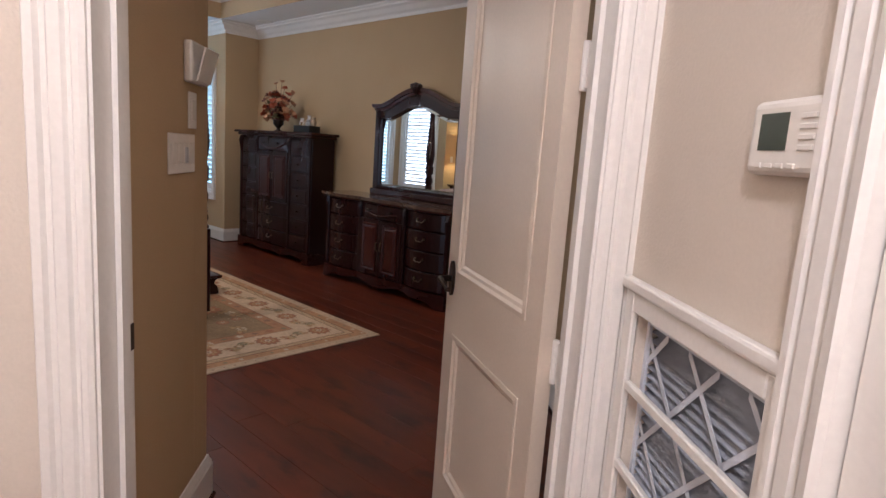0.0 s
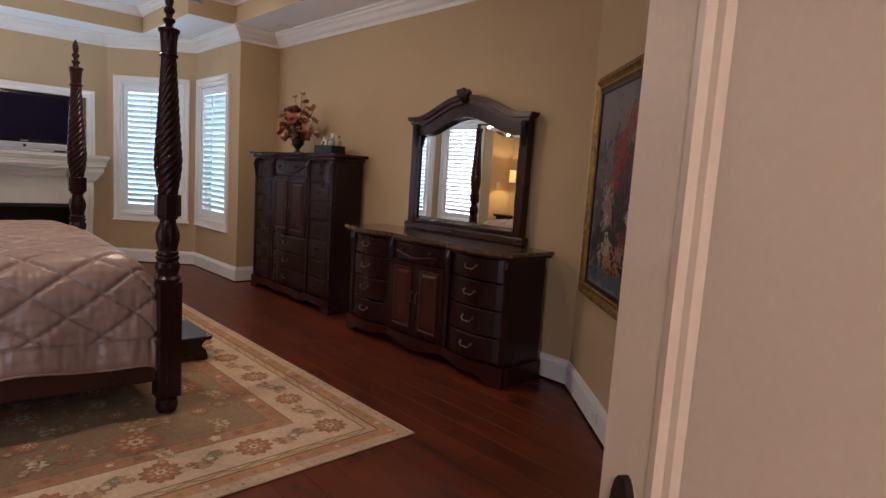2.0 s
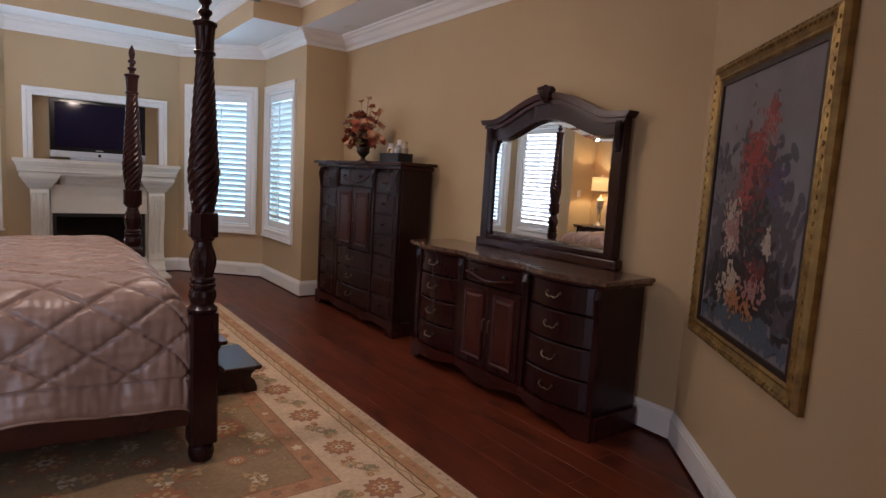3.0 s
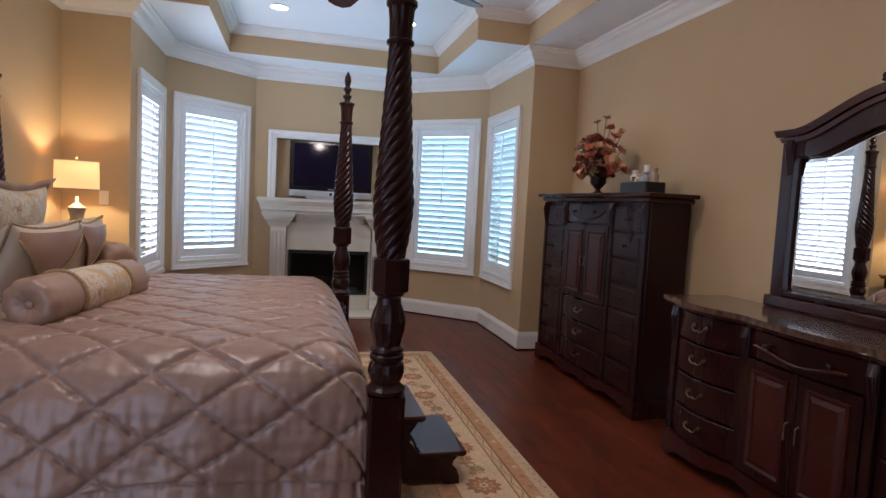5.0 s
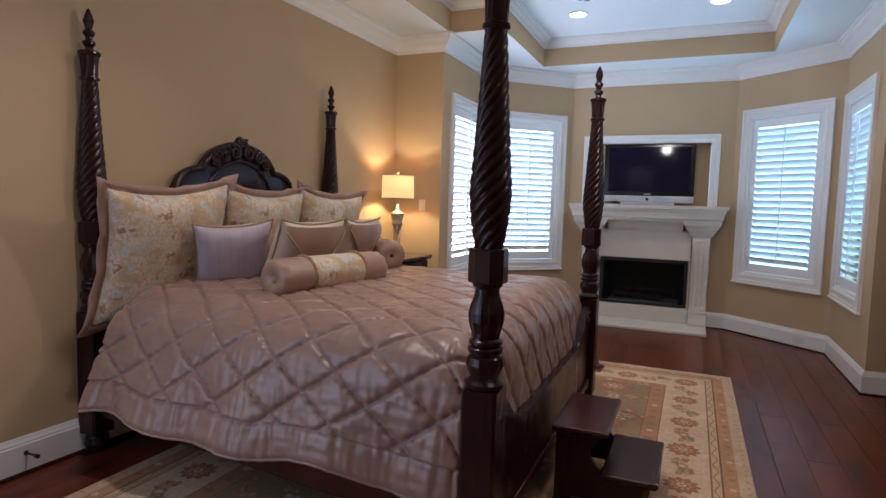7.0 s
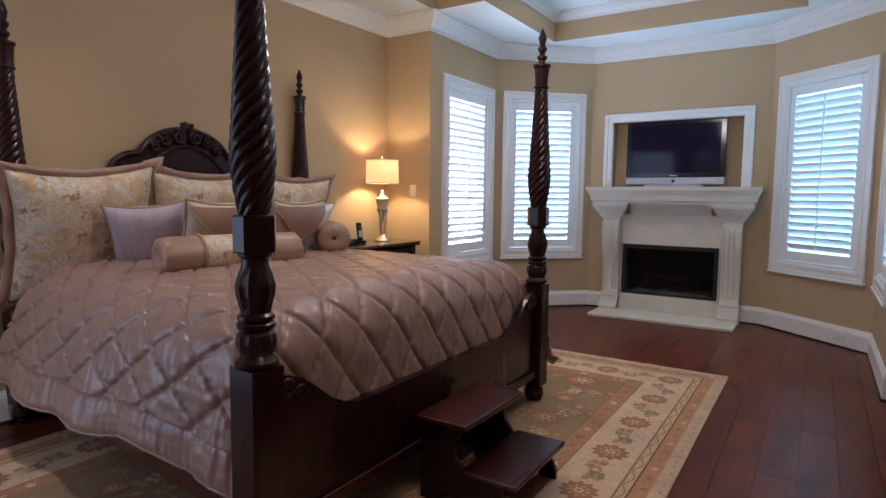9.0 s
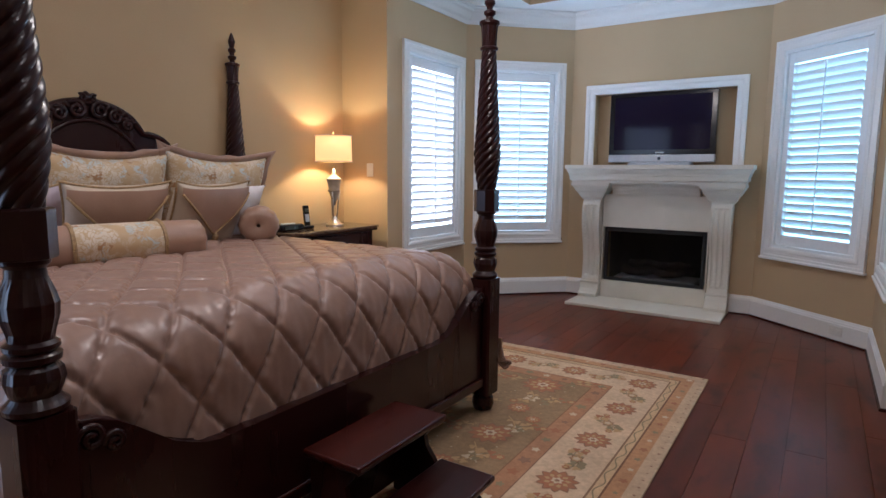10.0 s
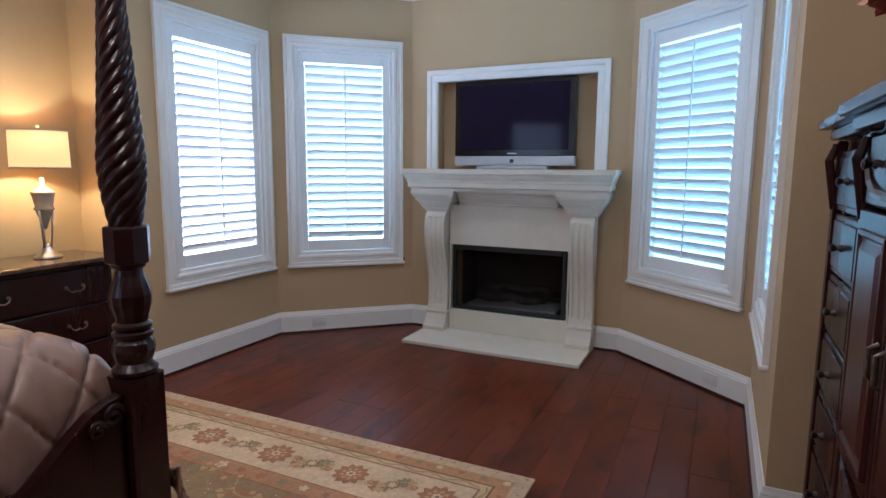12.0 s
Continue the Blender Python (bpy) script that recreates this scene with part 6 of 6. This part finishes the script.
lathe(bm, [(0.0, 0.075), (0.006, 0.076), (0.015, 0.070), (0.022, 0.05), (0.035, 0.045), (0.05, 0.03), (0.07, 0.022), (0.08, 0.02)], 24)
part("base", bm, STEEL, tl, smooth=True)
for k in range(3):
    a = k * 2.094 + 0.4
    bm = bmesh.new()
    tube(bm, [(0.02 * math.cos(a), 0.02 * math.sin(a), 0.06), (0.028 * math.cos(a), 0.028 * math.sin(a), 0.12), (0.032 * math.cos(a), 0.032 * math.sin(a), 0.19), (0.045 * math.cos(a), 0.045 * math.sin(a), 0.29)], 0.007, 8)
    part("leg", bm, STEEL, tl, smooth=True)
bm = bmesh.new()
lathe(bm, [(0.17, 0.006), (0.20, 0.016), (0.25, 0.035), (0.28, 0.044), (0.284, 0.052), (0.295, 0.052), (0.30, 0.044), (0.37, 0.058), (0.378, 0.062), (0.388, 0.062), (0.392, 0.052), (0.41, 0.03), (0.43, 0.012), (0.47, 0.010)], 28)
URN = material("stone_grey_urn", (0.42, 0.38, 0.32), 0.5, second=(0.30, 0.26, 0.21), scale=30, bump=0.002, bump_scale=60)
part("urn", bm, URN, tl, smooth=True)
bm = bmesh.new()
n = 40
rows = []
for z, r in ((0.526, 0.150), (0.742, 0.146), (0.742, 0.143), (0.526, 0.147)):
    rows.append([bm.verts.new((r * math.cos(6.283 * k / n), r * math.sin(6.283 * k / n), z)) for k in range(n)])
for i in range(4):
    for k in range(n):
        bm.faces.new((rows[i][k], rows[i][(k + 1) % n], rows[(i + 1) % 4][(k + 1) % n], rows[(i + 1) % 4][k]))
part("shade", bm, SHADE, tl, "cream cloth drum shade", smooth=True)
for z in (0.528, 0.738):
    bm = bmesh.new()
    tube(bm, [(0.151 * math.cos(6.283 * k / n), 0.151 * math.sin(6.283 * k / n), z) for k in range(n + 1)], 0.004, 6)
    part("shade_trim", bm, BEIGE, tl)
bm = bmesh.new()
lathe(bm, [(0.735, 0.004), (0.745, 0.012), (0.755, 0.006), (0.765, 0.010), (0.775, 0.003)], 12)
part("finial", bm, STEEL, tl)
lamp("table_lamp_light", "POINT", pose(-7.39, 0.47, 0.858 + 0.62), 7.5, (1.0, 0.84, 0.42), 0.02)
ph = thing("cordless_phone", pose(-7.06, 0.49, 0.859, 0, 0, 160), "black cordless phone standing in its charger", "phone")
part("cradle", B(-0.04, -0.045, 0.0, 0.04, 0.045, 0.025, bevel=0.008, seg=2), BEZEL, ph)
part("handset", B(-0.024, -0.012, 0.0, 0.024, 0.014, 0.16, bevel=0.007, seg=2), BEZEL, ph, m=pose(0, 0.0, 0.02, -12, 0, 0))
part("keypad", B(-0.017, -0.0155, 0.03, 0.017, -0.0125, 0.09), SILVER, ph, m=pose(0, 0.0, 0.02, -12, 0, 0))
part("display", B(-0.015, -0.0155, 0.105, 0.015, -0.0125, 0.135), LCD, ph, m=pose(0, 0.0, 0.02, -12, 0, 0))
ck = thing("clock_radio", pose(-6.84, 0.50, 0.859, 0, 0, 175), "low black clock radio", "clock radio")
part("body", B(-0.11, -0.07, 0.0, 0.11, 0.07, 0.05, bevel=0.014, seg=3), BEZEL, ck)
part("display", B(-0.07, -0.0715, 0.012, 0.05, -0.0695, 0.038), LCD, ck)
part("snooze_bar", B(-0.06, -0.03, 0.0495, 0.06, 0.0, 0.056, bevel=0.003), SILVER, ck)

# on the chest
vz = thing("flower_arrangement", pose(-6.73, 4.46, 1.556), "dried rust and peach silk flowers in a small dark urn", "flower arrangement")
bm = bmesh.new()
lathe(bm, [(0, 0.05), (0.01, 0.05), (0.02, 0.025), (0.04, 0.02), (0.06, 0.04), (0.09, 0.065), (0.12, 0.062), (0.135, 0.07), (0.14, 0.066)], 20)
part("urn", bm, BRONZE, vz, smooth=True)
rf = random.Random(21)
fl = [bmesh.new() for _ in FLOWER]
stem = bmesh.new()
for i in range(105):
    a, el = rf.random() * 6.283, rf.uniform(0.1, 1.45)
    L = rf.uniform(0.16, 0.38) * (1.0 + 0.28 * (rf.random() < 0.2))
    tip = Vector((math.cos(a) * math.cos(el) * L * 0.92, math.sin(a) * math.cos(el) * L * 0.42, 0.13 + math.sin(el) * L))
    tube(stem, [(0, 0, 0.12), tuple(tip * 0.5 + Vector((0, 0, 0.06))), tuple(tip)], 0.0025, 4)
    kind = rf.choice((0, 0, 1, 1, 2, 3))
    bmf = fl[kind]
    r = rf.uniform(0.035, 0.06) if kind < 2 else rf.uniform(0.04, 0.06)
    ax = (tip - Vector((0, 0, 0.1))).normalized()
    o1 = ax.orthogonal().normalized()
    o2 = ax.cross(o1)
    for k in range(11 if kind < 2 else 4):
        b0 = rf.random() * 6.283
        d = (o1 * math.cos(b0) + o2 * math.sin(b0))
        up = ax * rf.uniform(0.1, 0.9)
        e = (d + up).normalized()
        sd = e.cross(ax + d * 0.01).normalized()
        c = tip
        w = r * (0.5 if kind < 2 else 0.35)
        vs_ = [bmf.verts.new(c), bmf.verts.new(c + e * r * 0.5 + sd * w + ax * 0.006), bmf.verts.new(c + e * r * 1.05 + ax * rf.uniform(-0.008, 0.008)), bmf.verts.new(c + e * r * 0.5 - sd * w + ax * 0.006)]
        bmf.faces.new(vs_)
tagged(part("stem_bundle", stem, FLOWER[2], vz), kind="stuff")
for bmf, mt, nm in zip(fl, FLOWER, ("rust_blooms", "peach_blooms", "dark_leaves", "olive_leaves")):
    tagged(part(nm, bmf, mt, vz), kind="stuff")
bk = thing("basket", pose(-6.13, 4.48, 1.556), "dark woven box holding small toiletry packets", "basket")
bm = bmesh.new()
for q in ((-0.16, -0.08, 0.16, -0.07), (-0.16, 0.07, 0.16, 0.08), (-0.16, -0.07, -0.15, 0.07), (0.15, -0.07, 0.16, 0.07)):
    box(bm, q[0], q[1], 0.0, q[2], q[3], 0.08, bevel=0.003)
box(bm, -0.15, -0.07, 0.0, 0.15, 0.07, 0.03)
part("box", bm, BLACK, bk)
for i, (x, y, h, mt) in enumerate(((-0.10, 0, 0.17, LINEN), (-0.03, 0.03, 0.13, GOLD), (0.05, 0, 0.20, LINEN), (0.11, 0.02, 0.18, BEIGE), (0.0, -0.03, 0.14, BEIGE), (-0.06, -0.03, 0.12, GOLD), (0.08, -0.035, 0.15, SILVER))):
    bm = bmesh.new()
    lathe(bm, [(0.031, 0.024), (h * 0.7, 0.032), (h * 0.85, 0.018), (h, 0.024)], 10, x, y, wave=lambda z, a: 1 + 0.15 * math.sin(3 * a + i))
    part("packet", bm, mt, bk)

# ---- ceiling fittings ----
fan = thing("ceiling_fan", pose(-5.56, 2.50, -0.07), "dark wooden ceiling fan with a lit lamp kit", "ceiling fan")
bm = bmesh.new()
lathe(bm, [(TRAY + 0.01, 0.03), (TRAY + 0.02, 0.07), (TRAY + 0.069, 0.075)], 24)
lathe(bm, [(2.90, 0.014), (TRAY + 0.02, 0.014)], 12)
part("downrod", bm, BRONZE, fan)
bm = bmesh.new()
lathe(bm, [(2.70, 0.05), (2.72, 0.10), (2.78, 0.13), (2.85, 0.12), (2.90, 0.06), (2.92, 0.02)], 28)
part("motor", bm, BRONZE, fan, smooth=True)
bm = bmesh.new()
prism(bm, [(0.14, -0.05), (0.34, -0.068), (0.70, -0.078), (0.77, -0.05), (0.785, 0.0), (0.77, 0.05), (0.70, 0.078), (0.34, 0.068), (0.14, 0.05)], -0.004, 0.004, bevel=0.002)
bl = part("blade", bm, WOODH, fan, m=pose(0, 0, 2.715, 0, 0, 124) @ pose(0, 0, 0, 12, 0, 0))
for k in range(1, 5):
    o = new("blade", bl.data)
    o.parent = fan
    o.matrix_local = pose(0, 0, 2.715, 0, 0, 124 + 72 * k) @ pose(0, 0, 0, 12, 0, 0)
for k in range(3):
    a = k * 2.094 + 1.0
    bm = bmesh.new()
    lathe(bm, [(2.60, 0.05), (2.63, 0.048), (2.67, 0.03), (2.69, 0.016)], 18, 0.09 * math.cos(a), 0.09 * math.sin(a))
    part("glass_shade", bm, BULB, fan, smooth=True)
lamp("fan_light", "POINT", pose(-5.56, 2.50, 2.44), 15, (1.0, 0.84, 0.6), 0.08)


def downlight(x, y, power=14):
    d = thing("downlight", pose(x, y, TRAY), "round recessed downlight, lit, in the tray ceiling", "downlight", "tray downlights")
    bm = bmesh.new()
    tube(bm, [(0.085 * math.cos(6.283 * k / 24), 0.085 * math.sin(6.283 * k / 24), -0.006) for k in range(25)], 0.008, 6)
    part("ring", bm, TRIM, d)
    bm = bmesh.new()
    lathe(bm, [(-0.006, 0.078), (-0.002, 0.078)], 24)
    part("lens", bm, CAN, d)
    lamp("downlight_beam", "SPOT", look((x, y, TRAY - 0.03), (x, y, 0)), power, (1.0, 0.85, 0.62), 0.06, spot=110, blend=0.8)


# The last four are unseen and added; the south pair brightens the pillows.
for x, y, pw in ((-8.42, 1.87, 12), (-8.42, 3.13, 12), (-6.9, 1.3, 26), (-6.9, 3.7, 14), (-4.3, 1.3, 42), (-4.3, 3.7, 14)):
    downlight(x, y, pw)
sk = thing("ceiling_speaker", pose(-7.27, 4.565, SOFFIT), "round white flush ceiling speaker", "speaker")
bm = bmesh.new()
lathe(bm, [(-0.008, 0.08), (-0.006, 0.10), (-0.001, 0.105)], 28)
part("grille", bm, PLAST, sk)
hl = thing("hall_light", pose(*uv(-0.4, 0.0), SOFFIT), "flush round glass ceiling light in the hall", "ceiling light")
bm = bmesh.new()
lathe(bm, [(-0.09, 0.05), (-0.07, 0.12), (-0.03, 0.155), (-0.001, 0.16)], 28)
part("bowl", bm, glow("hall_bowl", (1.0, 0.9, 0.75), 3), hl, smooth=True)
lamp("hall_lamp", "POINT", pose(*uv(-0.4, 0.0), 2.75), 60, (1.0, 0.89, 0.77), 0.12)

# outside ground
GRASS = material("lawn", (0.07, 0.11, 0.03), 0.95, second=(0.04, 0.07, 0.02), scale=0.6, bump=0.02, bump_scale=20)
bm = bmesh.new()
for q in ((-400, -400, -10.6, 400), (3.2, -400, 400, 400), (-10.6, -400, 3.2, -3.0), (-10.6, 6.0, 3.2, 400)):
    bm.faces.new([bm.verts.new(p) for p in ((q[0], q[1], -0.3), (q[2], q[1], -0.3), (q[2], q[3], -0.3), (q[0], q[3], -0.3))])
tagged(part("ground", bm, GRASS), kind="structure")
bm = bmesh.new()
box(bm, -10.9, -3.0, 3.36, 3.2, 6.0, 3.46)
tagged(part("roof_deck", bm, CEIL), kind="structure")

# ---- floor boards ----
fl_ = at(new("floor"), pose(0, 0, 0))
tagged(fl_, "glossy dark reddish walnut plank floor", "floor", kind="structure")
part("subfloor", B(-10.4, -2.6, -0.06, 2.6, 5.2, -0.006), SUBF, fl_)
rb = random.Random(3)
W = 0.165
shapes = {}


def board(x0, x1, y0):
    L = round(x1 - x0, 2)
    if L not in shapes:
        bm = B(0, 0.0008, -0.005, L - 0.0015, W - 0.0008, 0.0, bevel=0.0006)
        me = bpy.data.meshes.new("floor_board")
        bm.to_mesh(me)
        bm.free()
        me.materials.append(PLANK)
        shapes[L] = me
    o = new("floor_board", shapes[L])
    o.parent = fl_
    o.matrix_local = pose(x0, y0, 0)


y = 0.20
while y < 4.80:
    left = -10.0
    first_len = rb.choice((0.7, 1.1, 1.5, 1.9))
    while left < -0.2:
        L = first_len if left == -10.0 else rb.choice((1.2, 1.6, 2.0, 2.3))
        board(left, min(left + L, 0.0), y)
        left = left + L
    y += W
bm = bmesh.new()
for k in range(24):
    yy = 0.20 - (k + 1) * W
    box(bm, -4.5, yy + 0.0008, -0.005, 2.5, yy + W - 0.0008, 0.0)
for k in range(24):
    yy = 0.20 + k * W
    box(bm, 0.002, yy + 0.0008, -0.005, 2.5, yy + W - 0.0008, 0.0)
tagged(part("far_boards", bm, PLANK, fl_), kind="stuff")
